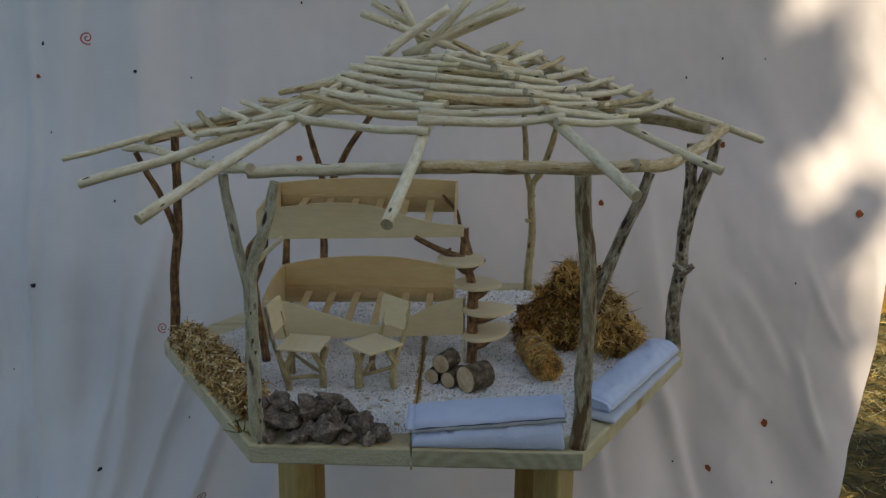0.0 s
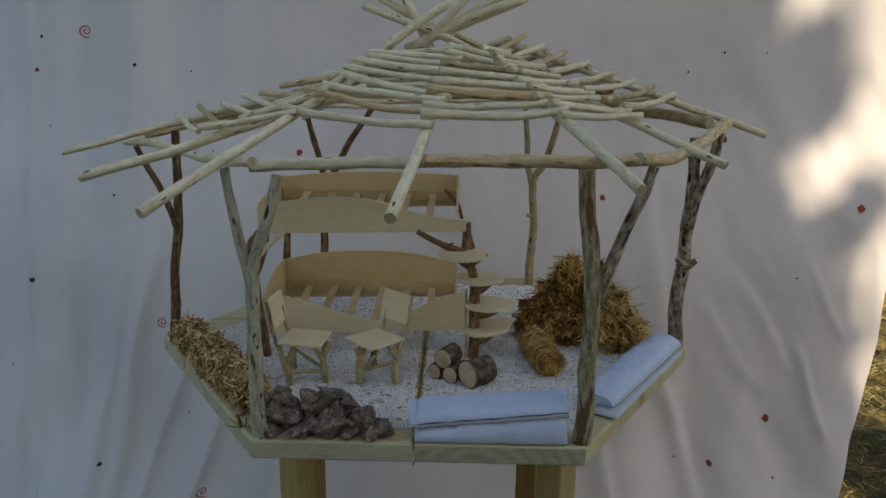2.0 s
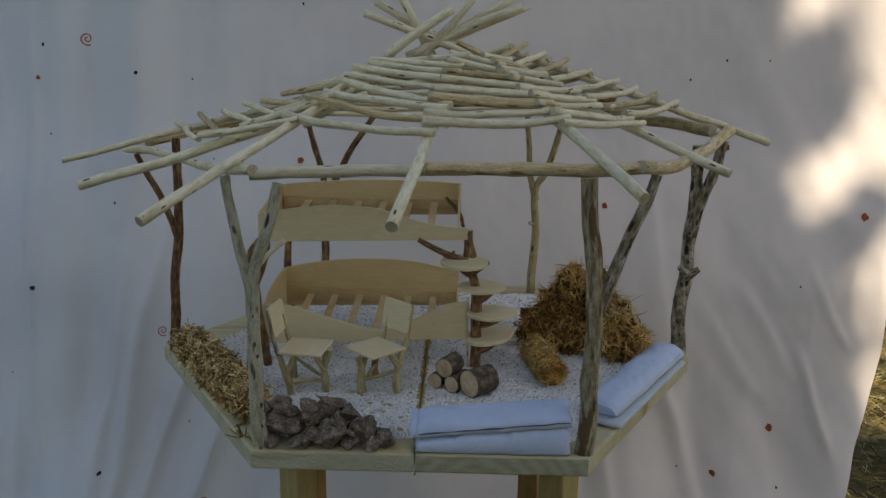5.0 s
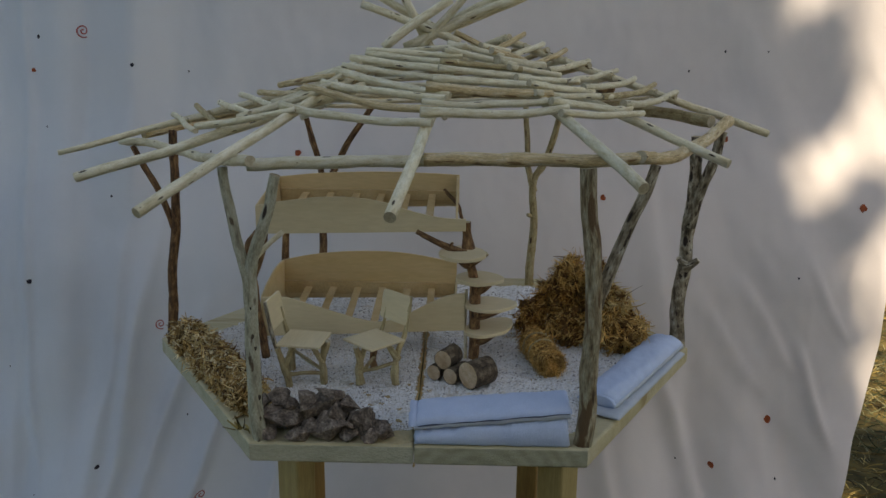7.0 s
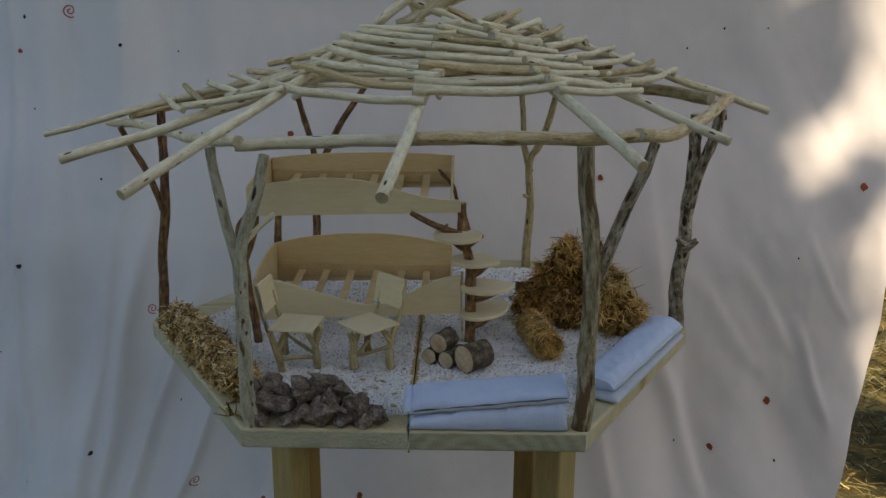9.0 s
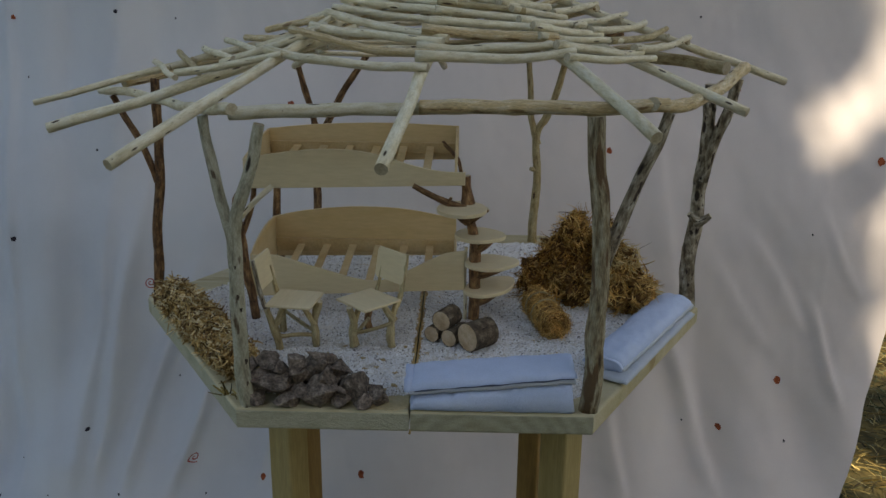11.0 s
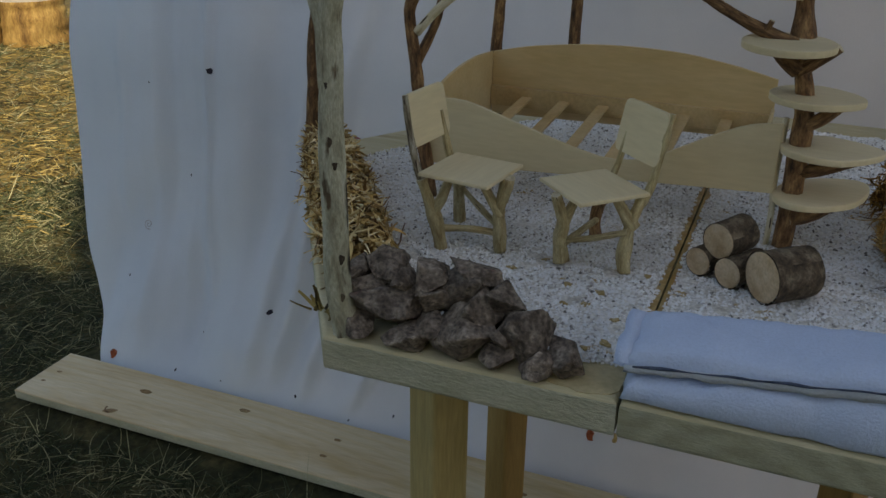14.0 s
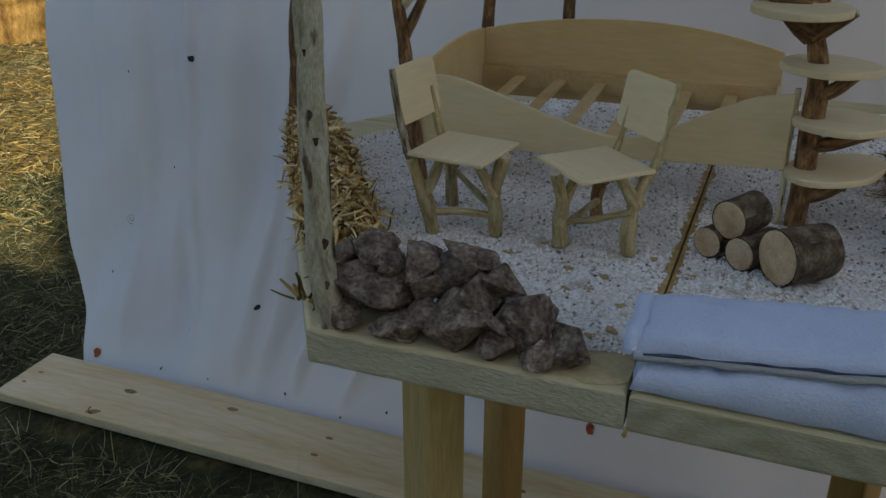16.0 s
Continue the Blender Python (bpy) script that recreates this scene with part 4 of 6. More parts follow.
    def lay(a, b, ra, rb, r, n, over=(0.022, 0.022), sag=0.010, drop=0.0, mat=None):
        p, q = on_roof(a, ra + 0.020), on_roof(b, rb + 0.020)
        p.z -= drop - (0.005 if n % 2 else 0.0)
        q.z -= drop + (0.003 if n % 2 else 0.0)
        d = (q - p).normalized()
        mid = (p + q) / 2
        out = Vector((mid.x, mid.y, 0)).normalized()
        bend = sag * rng.uniform(0.6, 1.3) * min(1.0, (q - p).length / 0.26) ** 2
        side = rng.uniform(-0.004, 0.004) * min(1.0, (q - p).length / 0.26) ** 2
        path = [p - d * over[0] * rng.uniform(0.6, 1.2), p.lerp(q, 0.3) + out * (bend + side) - Vector((0, 0, bend * 0.5)), p.lerp(q, 0.7) + out * (bend - side) - Vector((0, 0, bend * 0.5)), q + d * over[1] * rng.uniform(0.6, 1.2)]
        stick("purlin", w(*path), r * rng.uniform(0.95, 1.12), r * rng.uniform(0.85, 1.0), mat or rng.choice((M_PEELED, M_PEELED, M_PEELED, M_PEELED, M_PEELED, M_PEELED, M_BEAM, M_BEAM, M_TAN)), g, seed=60 + n, rough=0.10, wobble=(0.001 if 3 in (a, b) else 0.005) * min(1.0, (q - p).length / 0.2) ** 2, steps=4, sides=9)

    # rafters of the panel, then each purlin's distance from the axis at both ends and its thickness
    panels = (
        (1, 0, ((0.398, 0.432, 78), (0.336, 0.377, 72), (0.298, 0.339, 75), (0.261, 0.312, 70), (0.222, 0.257, 62), (0.196, 0.220, 70), (0.160, 0.189, 66), (0.128, 0.158, 60), (0.10, 0.125, 60))),
        (0, 4, ((0.402, 0.415, 84), (0.357, 0.383, 72), (0.308, 0.347, 98), (0.264, 0.311, 70), (0.232, 0.262, 62), (0.195, 0.235, 66), (0.156, 0.199, 64), (0.120, 0.160, 62), (0.09, 0.12, 58))),
        (4, 5, ((0.436, 0.438, 64), (0.398, 0.412, 76), (0.349, 0.365, 62), (0.321, 0.330, 66), (0.279, 0.292, 64), (0.240, 0.250, 60), (0.196, 0.212, 100), (0.160, 0.172, 64), (0.12, 0.135, 60))),
        (5, 6, ((0.413, 0.530, 68), (0.365, 0.480, 62), (0.329, 0.430, 64), (0.290, 0.385, 60), (0.245, 0.320, 66), (0.205, 0.265, 62), (0.165, 0.215, 62), (0.125, 0.17, 58))),
        (2, 1, ((0.485, 0.410, 66), (0.421, 0.340, 72), (0.365, 0.305, 68), (0.330, 0.272, 62))),
        (3, 1, ((0.300, 0.240, 64), (0.262, 0.212, 62), (0.222, 0.182, 64), (0.185, 0.150, 62), (0.15, 0.12, 60))),
        (3, 2, ((0.530, 0.500, 60), (0.480, 0.465, 62), (0.430, 0.415, 66), (0.385, 0.375, 62), (0.345, 0.335, 64))))
    n = 0
    for a, b, lines in panels:
        for ra, rb, thick in lines:
            thin = 0.45 if a == 3 else 1.0
            lay(a, b, ra, rb, thick * 1e-4, n, (0.022 * thin, 0.022 * thin), 0.0 if a == 3 else 0.010 if ra > 0.3 else 0.005)
            n += 1
    # the far side, seen through the gaps
    for a, b in ((6, 7), (7, 8), (8, 9), (9, 3)):
        for r in (0.47, 0.425, 0.38, 0.335, 0.29, 0.25, 0.21, 0.17, 0.135, 0.10):
            if r > 0.44 and (a, b) in ((7, 8), (8, 9)):
                continue
            ra, rb = (r * 1.16 if a == 6 else r) - 0.015, (r * 1.10 if b == 3 else r) - 0.015
            lay(a, b, ra + rng.uniform(-0.008, 0.008), rb + rng.uniform(-0.008, 0.008), rng.uniform(0.0056, 0.0074), n, (0.010, 0.010), 0.0 if b == 3 else 0.004, 0.016 if b == 3 or a == 6 else 0.030)
            n += 1
    stick("purlin", w((0.352, 0.02, 1.402), (0.372, 0.045, 1.398), (0.395, 0.07, 1.394)), 0.0115, 0.0105, M_BARK, g, "thick dark stub of bark", 399, rough=0.12, steps=4)


build_gazebo()


MARGINS = (0.054, 0.045, 0.070, 0.085, 0.085, 0.045)  # bare board along each side


def gravel_here(x, y, extra=0.0):
    if abs(x - SEAM_X) < 0.006 + 0.003 * noise.noise((0.0, y * 30, 0.0)):
        return False
    for i in range(6):
        a, b = CORNERS[i], CORNERS[(i + 1) % 6]
        n = Vector((-(b - a).y, (b - a).x, 0)).normalized()
        if (Vector((x, y, 0)) - a).dot(n) < MARGINS[i] + extra + 0.009 * noise.noise((x * 14, y * 14, 2.0)):
            return False
    bare = noise.noise((x * 22, y * 22, 6.0)) + 0.4 * noise.noise((x * 60, y * 60, 8.0))
    return not (bare > 0.48 and y < -0.15)


def build_gravel():
    bm = bmesh.new()
    for sign in (-1, 1):
        lines = []
        for i in range(6):
            a, b = CORNERS[i], CORNERS[(i + 1) % 6]
            n = Vector((-(b - a).y, (b - a).x, 0)).normalized()
            lines.append((a + n * (MARGINS[i] + 0.006), b - a))
        pts = []
        for i in range(6):
            (p, d), (q, e) = lines[i - 1], lines[i]
            cross = d.x * e.y - d.y * e.x
            pts.append(p + d * (((q - p).x * e.y - (q - p).y * e.x) / cross))
        gap = SEAM_X + sign * 0.009
        ring = [pts[1], pts[2], pts[3]] if sign > 0 else [pts[4], pts[5], pts[0]]
        front, back = pts[0].y, pts[3].y
        outline = [(gap, front), *[(q.x, q.y) for q in ring], (gap, back)] if sign > 0 else [(gap, back), *[(q.x, q.y) for q in ring], (gap, front)]
        prism(bm, outline, 0.0022, lambda u, v, t: (u, v, TOP + t))
    rng = np.random.default_rng(3)
    n = 112000
    xy = rng.uniform((-0.6, -0.52), (0.6, 0.52), (n, 2))
    xy = np.array([p for p in xy if gravel_here(p[0], p[1])])
    n = len(xy)
    size = rng.uniform(0.0009, 0.0025, n) * np.where(xy[:, 1] > 0.15, 1.25, 1.0)
    shape = np.array([(1, 0, 0), (0, 1, 0), (-1, 0, 0), (0, -1, 0), (0.1, 0, 0.85), (0, 0, -0.8)])
    ang = rng.uniform(0, 6.283, n)
    c, s = np.cos(ang), np.sin(ang)
    verts = np.zeros((n, 6, 3))
    stretch = rng.uniform(0.7, 1.4, (n, 3))
    for k, (px, py, pz) in enumerate(shape):
        jx, jy, jz = rng.uniform(-0.25, 0.25, (3, n))
        lx, ly, lz = (px + jx) * stretch[:, 0], (py + jy) * stretch[:, 1], (pz + jz) * stretch[:, 2]
        verts[:, k, 0] = xy[:, 0] + size * (lx * c - ly * s)
        verts[:, k, 1] = xy[:, 1] + size * (lx * s + ly * c)
        verts[:, k, 2] = TOP + 0.0028 + size * lz
    tri = np.array([(0, 1, 4), (1, 2, 4), (2, 3, 4), (3, 0, 4), (1, 0, 5), (2, 1, 5), (3, 2, 5), (0, 3, 5)])
    faces = (np.arange(n)[:, None, None] * 6 + tri[None]).reshape(-1, 3)
    ob = part("gravel", mesh_of("gravel", verts.reshape(-1, 3).tolist(), faces.tolist()), M_PEBBLE)
    tagged(ob, "fine white gravel strewn over the gazebo floor", "gravel", kind="stuff")
    # flakes of dried glue on the gravel
    spots = ((-0.107, -0.304, 8), (-0.070, -0.310, 9), (-0.100, -0.349, 6), (-0.177, -0.287, 7), (-0.041, -0.416, 9), (-0.042, -0.364, 6), (-0.147, -0.251, 5), (-0.079, -0.343, 7), (0.06, -0.36, 5), (-0.03, -0.25, 6), (-0.055, -0.432, 8), (0.02, -0.33, 4), (-0.21, -0.33, 6))
    chips = []
    for n, (x, y, wide) in enumerate(spots):
        flake = bmesh.new()
        outline = [(x + wide * 1e-3 * q * math.cos(k * 0.5236), y + wide * 0.8e-3 * q * math.sin(k * 0.5236)) for k in range(12) for q in (0.45 + 1.1 * abs(noise.noise((k * 1.7, n * 3.1, 1.0))),)]
        prism(flake, outline, 0.0016, lambda u, v, t: (u, v, TOP + 0.0030 + t + 0.0016 * noise.noise((u * 200, v * 200, 0.0))))
        chips.append(flake)
    for flake in chips:
        part("glue_flake", flake, M_AMBER_OCHRE, ob, "ochre flake of dried glue")
    bed = part("gravel_bed", bm, M_GRAVEL_BED, ob)
    tagged(bed, "pale glue and grit under the gravel", kind="stuff")


build_gravel()
FLOOR = TOP + 0.003


# ---- bunk bed ----
def build_bed():
    y0, y1 = -0.105, 0.147
    near, deep = 0.9887, 1.0215  # how the front and the back stand off from the middle, seen from before the gazebo
    bed = thing("bunk_bed", (-0.14, 0.01, FLOOR), label="doll-size bunk bed of pale plywood on twig posts", category="bunk bed")
    o = Vector((-0.14, 0.01, FLOOR))

    def up_y(y):
        return lambda u, v, t: (u - o.x, y + t - o.y, v - o.z)

    def up_x(x):
        return lambda u, v, t: (x + t - o.x, u - o.y, v - o.z)

    def off(x, z, k):
        return 0.08 + (x - 0.08) * k, 1.546 + (z - 1.546) * k

    def panel(name, top, bottom, setup, label="", k=1.0):
        bm = bmesh.new()
        top, bottom = [off(*q, k) for q in top] if k != 1 else top, [off(*q, k) for q in bottom] if k != 1 else bottom
        prism(bm, wave(top) + list(reversed(bottom)), 0.005, setup, 0.0012, 2)
        return part(name, bm, M_PLY if name == "front_rail" else M_PLY_BOUNCE, bed, label)

    panel("front_rail", [(-0.362, 0.948), (-0.31, 0.949), (-0.235, 0.927), (-0.13, 0.898), (-0.07, 0.904), (0.0, 0.940), (0.045, 0.960), (0.082, 0.966)], [(-0.362, 0.858), (0.082, 0.880)], up_y(y0), "wavy lower front rail", near)
    panel("front_rail", [(-0.368, 1.153), (-0.30, 1.165), (-0.204, 1.175), (-0.11, 1.168), (-0.03, 1.145), (0.03, 1.133), (0.080, 1.131)], [(-0.368, 1.091), (0.080, 1.104)], up_y(y0), "curved upper front rail", near)
    panel("back_panel", [(-0.3474, 0.980), (-0.28, 0.994), (-0.18, 1.004), (-0.08, 1.003), (0.0, 0.992), (0.062, 0.978)], [(-0.3474, 0.885), (0.062, 0.893)], up_y(y1), "arched lower back panel", deep)
    panel("back_panel", [(-0.352, 1.180), (-0.25, 1.190), (-0.12, 1.195), (0.0, 1.193), (0.065, 1.190)], [(-0.352, 1.108), (0.065, 1.116)], up_y(y1), "upper back panel", deep)
    panel("end_panel", [(y0 + 0.006, 0.955), (-0.05, 0.966), (0.01, 0.973), (0.08, 0.974), (y1, 0.968)], [(y0 + 0.006, 0.868), (y1, 0.876)], up_x(-0.361))
    panel("end_panel", [(y0 + 0.006, 0.966), (0.0, 0.935), (0.06, 0.925), (y1, 0.925)], [(y0 + 0.006, 0.886), (y1, 0.881)], up_x(0.058))
    panel("end_panel", [(y0 + 0.006, 1.157), (-0.02, 1.164), (0.06, 1.170), (y1, 1.172)], [(y0 + 0.006, 1.100), (y1, 1.100)], up_x(-0.365))
    panel("end_panel", [(y0 + 0.006, 1.136), (-0.02, 1.148), (0.06, 1.172), (y1, 1.180)], [(y0 + 0.006, 1.108), (y1, 1.108)], up_x(0.058))
    for z, zr, high in ((0.901, 0.887, 0.030), (1.134, 1.121, 0.024)):
        bm = bmesh.new()
        box(bm, Vector((-0.355, y1 - 0.010, zr)) - o, Vector((0.057, y1 - 0.0005, zr + high)) - o, 0.001)
        part("slat_ledge", bm, M_PLY_AMBER_BOUNCE, bed)
        bm = bmesh.new()
        box(bm, Vector((-0.355, y0 + 0.0055, z - 0.018)) - o, Vector((-0.045, y0 + 0.014, z - 0.0085)) - o, 0.001)
        part("slat_ledge", bm, M_PLY_AMBER_BOUNCE, bed)
        for i in range(6):
            x = -0.3045 + 0.0595 * i
            bm = bmesh.new()
            prism(bm, [(y0 + 0.006, z - 0.009), (y1 - 0.0105, z), (y1 - 0.0105, z + 0.004), (y0 + 0.006, z - 0.005)], 0.0165, up_x(x), 0.0006, 1)
            part("slat", bm, M_PLY_AMBER_BOUNCE, bed)
    kw = dict(rough=0.22, wobble=0.006, steps=5, sides=9)

    def w(*p):
        return [Vector(q) - o for q in p]

    stick("post", w((-0.352, -0.112, FLOOR), (-0.362, -0.115, 0.90), (-0.369, -0.115, 0.98), (-0.379, -0.114, 1.066), (-0.357, -0.110, 1.104)), 0.0095, 0.007, M_BARK, bed, "forked brown twig", 71,
          ((w((-0.370, -0.113, 1.0), (-0.357, -0.09, 1.05), (-0.350, -0.07, 1.10)), 0.0065, 0.005), (w((-0.371, -0.114, 1.040), (-0.341, -0.11, 1.072), (-0.308, -0.106, 1.102)), 0.006, 0.005, M_PEELED)), **kw)
    stick("post", w((-0.352, 0.160, FLOOR), (-0.356, 0.160, 0.95), (-0.350, 0.160, 1.12)), 0.009, 0.008, M_BARK, bed, "brown twig", 72, **kw)
    stick("brace", w((-0.024, -0.106, 1.108), (0.021, -0.112, 1.085), (0.05, -0.114, 1.071), (0.082, -0.112, 1.061)), 0.0055, 0.007, M_BARK, bed, "knotty brown twig", 74,
          ((w((0.045, -0.114, 1.073), (0.052, -0.116, 1.089)), 0.004, 0.003),), **kw)
    stick("brace", w((0.030, 0.150, 1.145), (0.060, 0.09, 1.125), (0.072, 0.02, 1.10)), 0.0045, 0.004, M_BARK, bed, seed=75, **kw)


build_bed()


def build_stairs():
    o = Vector((0.105, -0.10, FLOOR))
    st = thing("spiral_stair", tuple(o), label="doll-size stair of four pale wooden treads on a bark-covered branch", category="stairs")

    def w(*p):
        return [Vector(q) - o for q in p]

    kw = dict(rough=0.25, wobble=0.006, steps=6, sides=10)
    stick("post", w((0.102, -0.098, FLOOR), (0.104, -0.098, 0.90), (0.098, -0.100, 0.98), (0.090, -0.098, 1.04), (0.086, -0.090, 1.085), (0.082, -0.088, 1.128)), 0.0118, 0.0100, M_BARK, st, "brown branch with peeling bark", 81, **kw)
    stick("stay", w((0.083, -0.098, FLOOR), (0.082, -0.097, 0.90), (0.083, -0.096, 0.975)), 0.0038, 0.0036, M_PEELED, st, "thin pale stick", 82, **kw)
    # centre of the tread, half length, half depth before and behind, turn, taper towards the tip
    for i, (x, y, z, a, b, c, turn, taper) in enumerate(((0.074, -0.126, 1.061, 0.050, 0.054, 0.056, 0, 0.0), (0.112, -0.101, 1.000, 0.052, 0.046, 0.050, -4, 0.25),
                                                         (0.138, -0.099, 0.941, 0.057, 0.046, 0.052, 12, 0.35), (0.138, -0.084, 0.884, 0.070, 0.042, 0.046, 52, 0.25))):
        outline = []
        for k in range(32):
            t = 2 * math.pi * k / 32
            px, py = math.cos(t), math.sin(t)
            if px > 0:
                py *= 1 - taper * px
            outline.append((a * px, (c if py > 0 else b) * py))
        bm = bmesh.new()
        prism(bm, outline, 0.008, lambda u, v, t: (u, v, t), 0.0015, 2)
        bmesh.ops.transform(bm, matrix=Matrix.Translation(Vector((x, y, z)) - o) @ pose(0, 0, 0, 0, 0, turn), verts=bm.verts)
        part("tread", bm, M_PLY, st)
        out = Vector((math.cos(radians(turn)), math.sin(radians(turn)), 0))
        base = Vector((0.102 if z < 1.02 else 0.088, -0.102, z - 0.028))
        if i == 0:
            for s in (-1, 1):
                stick("bracket", w(base, base + Vector((s * 0.022, -0.004, 0.016)), base + Vector((s * 0.038, -0.008, 0.030))), 0.0085, 0.005, M_BARK, st, seed=90 + s, **kw)
        else:
            end = Vector((x, y, z)) + out * a * 0.45 + Vector((0.006, -0.004, -0.002))
            stick("bracket", w(base, base.lerp(end, 0.5) + Vector((0, 0, -0.004)), end), 0.0085, 0.006, M_BARK, st, seed=92 + i, **kw)


build_stairs()


# ---- chairs ----
def build_chair(at, rz, seed, feet, brown, label, seat_z=0.094):
    """feet: of the leg under each back corner, then of the front leg; all in the chair's own frame."""
    ch = thing("chair", at, rz, label=label, category="chair", group="chairs of the model house")
    bm = bmesh.new()
    w2, d2 = 0.0445, 0.044
    prism(bm, [(-w2, -d2), (w2, -d2), (w2 + 0.001, d2), (-w2, d2 + 0.001)], 0.005, lambda u, v, t: (u, v, seat_z + t), 0.0015, 2)
    part("seat", bm, M_PLY, ch)
    lean = math.tan(radians(11))
    r = 0.008
    out = []
    for cx, cy, a0 in ((0.041 - r, 0.060 - r, 0), (-0.041 + r, 0.060 - r, 90), (-0.041 + r, r, 180), (0.041 - r, r, 270)):
        for k in range(4):
            a = radians(a0 + 30 * k)
            out.append((cx + r * math.cos(a), cy + r * math.sin(a)))
    bm = bmesh.new()
    zb = seat_z + 0.030
    prism(bm, out, 0.0045, lambda u, v, t: (u, -d2 + 0.003 - 0.008 - (v + 0.03) * lean + t, zb + v), 0.0012, 2)
    part("backrest", bm, M_PLY, ch)
    kw = dict(rough=0.36, wobble=0.006, steps=6, sides=9)
    for s, (fx, fy) in zip((-1, 1), feet[:2]):
        x = s * 0.035
        knee = (fx * 0.7 + x * 0.3, fy * 0.7 - d2 * 0.3, 0.048)
        stick("back_leg", [(fx, fy, 0), (fx + 0.002, fy, 0.02), knee, (x, -d2 + 0.001, seat_z - 0.003)], 0.0076, 0.0058, M_BARK if s == brown and brown > 0 else M_TAN, ch, "forked twig leg", seed + s,
              (([knee, (knee[0] * 0.85, knee[1] * 0.7, 0.066), (knee[0] * 0.7, knee[1] * 0.35, seat_z + 0.001)], 0.0068, 0.0050),), **kw)
        stick("back_post", [(x, -d2 + 0.002, seat_z - 0.012), *([(x * 1.04, -d2 - 0.006, seat_z + 0.010), (x * 1.12, -d2 - 0.0145, seat_z + 0.052), (x * 1.12, -d2 - 0.0225, seat_z + 0.090)] if s == -brown else [(x * 0.90, -d2 - 0.006, seat_z + 0.012), (x * 0.80, -d2 - 0.0145, seat_z + 0.055)])], 0.0048, 0.0030, M_POST if s == -brown and brown < 0 else M_TAN, ch, "twig along the side of the backrest", seed + 20 + s, **kw)
    fx, fy = feet[2]
    stick("front_leg", [(fx, fy, 0), (fx + 0.002, fy + 0.001, 0.03), (fx - 0.001, fy, 0.052), (fx * 0.75, fy + 0.012, seat_z + 0.001)], 0.0078, 0.0062, M_TAN, ch, "forked twig leg", seed + 4,
          (([(fx, fy, 0.046), (fx + 0.004, fy - 0.012, 0.066), (fx + 0.008, fy - 0.026, seat_z + 0.001)], 0.0068, 0.0052),), **kw)
    a, b, c = Vector((*feet[0], 0.028)), Vector((*feet[1], 0.026)), Vector((*feet[2], 0.024))
    stick("stretcher", [b, (b + c) / 2 + Vector((0, 0, 0.002)), c], 0.0044, 0.0040, M_TAN, ch, seed=seed + 9, **kw)
    stick("stretcher", [a + Vector((0, 0, 0.02)), (a + c) / 2 + Vector((0, 0, 0.012)), c + Vector((0, 0, 0.006))], 0.0036, 0.0034, M_TAN, ch, seed=seed + 10, **kw)
    return ch


def in_frame(at, rz, spots):
    c, s = math.cos(radians(rz)), math.sin(radians(rz))
    return [((x - at[0]) * c + (y - at[1]) * s, (y - at[1]) * c - (x - at[0]) * s) for x, y in spots]


for spot_at, turn, seed, spots, brown, words in (
        ((-0.242, -0.252, FLOOR), -98, 101, ((-0.282, -0.180), (-0.274, -0.268), (-0.205, -0.252)), -1, "doll-size chair of pale plywood on forked twig legs beside the bed"),
        ((-0.103, -0.231, FLOOR), 136, 121, ((-0.110, -0.166), (-0.058, -0.247), (-0.131, -0.254)), 1, "doll-size plywood chair on twig legs turned towards the stone pile")):
    near, far, front = in_frame(spot_at, turn, spots)
    build_chair(spot_at, turn, seed, sorted((near, far)) + [front], brown, words, 0.094 if seed == 101 else 0.087)


# ---- firewood ----
def build_log(at, way, length, r, seed, label):
    way = Vector(way).normalized()
    a = Vector(at)
    lg = thing("firewood_log", tuple(a), label=label, category="log", group="small firewood stack")
    bm = bmesh.new()
    tube(bm, [(0, 0, 0), way * length * 0.5, way * length], r, r * 0.97, sides=20, steps=4, rough=0.09, seed=seed)
    bark_faces = [f for f in bm.faces if len(f.verts) > 4]
    bmesh.ops.delete(bm, geom=bark_faces, context="FACES_ONLY")
    bmesh.ops.recalc_face_normals(bm, faces=bm.faces)
    part("bark", bm, M_BARK_LOG, lg)
    side = way.cross(Vector((0, 0, 1))).normalized()
    up = side.cross(way)
    for end, sgn in ((Vector(), -1), (way * length, 1)):
        bm = bmesh.new()
        rings = [[bm.verts.new(end + way * sgn * (0.0012 if q < 0.9 else -0.0005) + (side * math.cos(k * 0.3142) + up * math.sin(k * 0.3142)) * r * q) for k in range(20)] for q in (0.35, 0.65, 0.88, 0.965)]
        mid = bm.verts.new(end + way * sgn * 0.0012)
        for k in range(20):
            j = (k + 1) % 20
            bm.faces.new((mid, rings[0][k], rings[0][j]))
            for i in range(3):
                bm.faces.new((rings[i][k], rings[i + 1][k], rings[i + 1][j], rings[i][j]))
        bmesh.ops.recalc_face_normals(bm, faces=bm.faces)
        part("cut_face", bm, M_LOGCUT, lg, "pale sawn face")


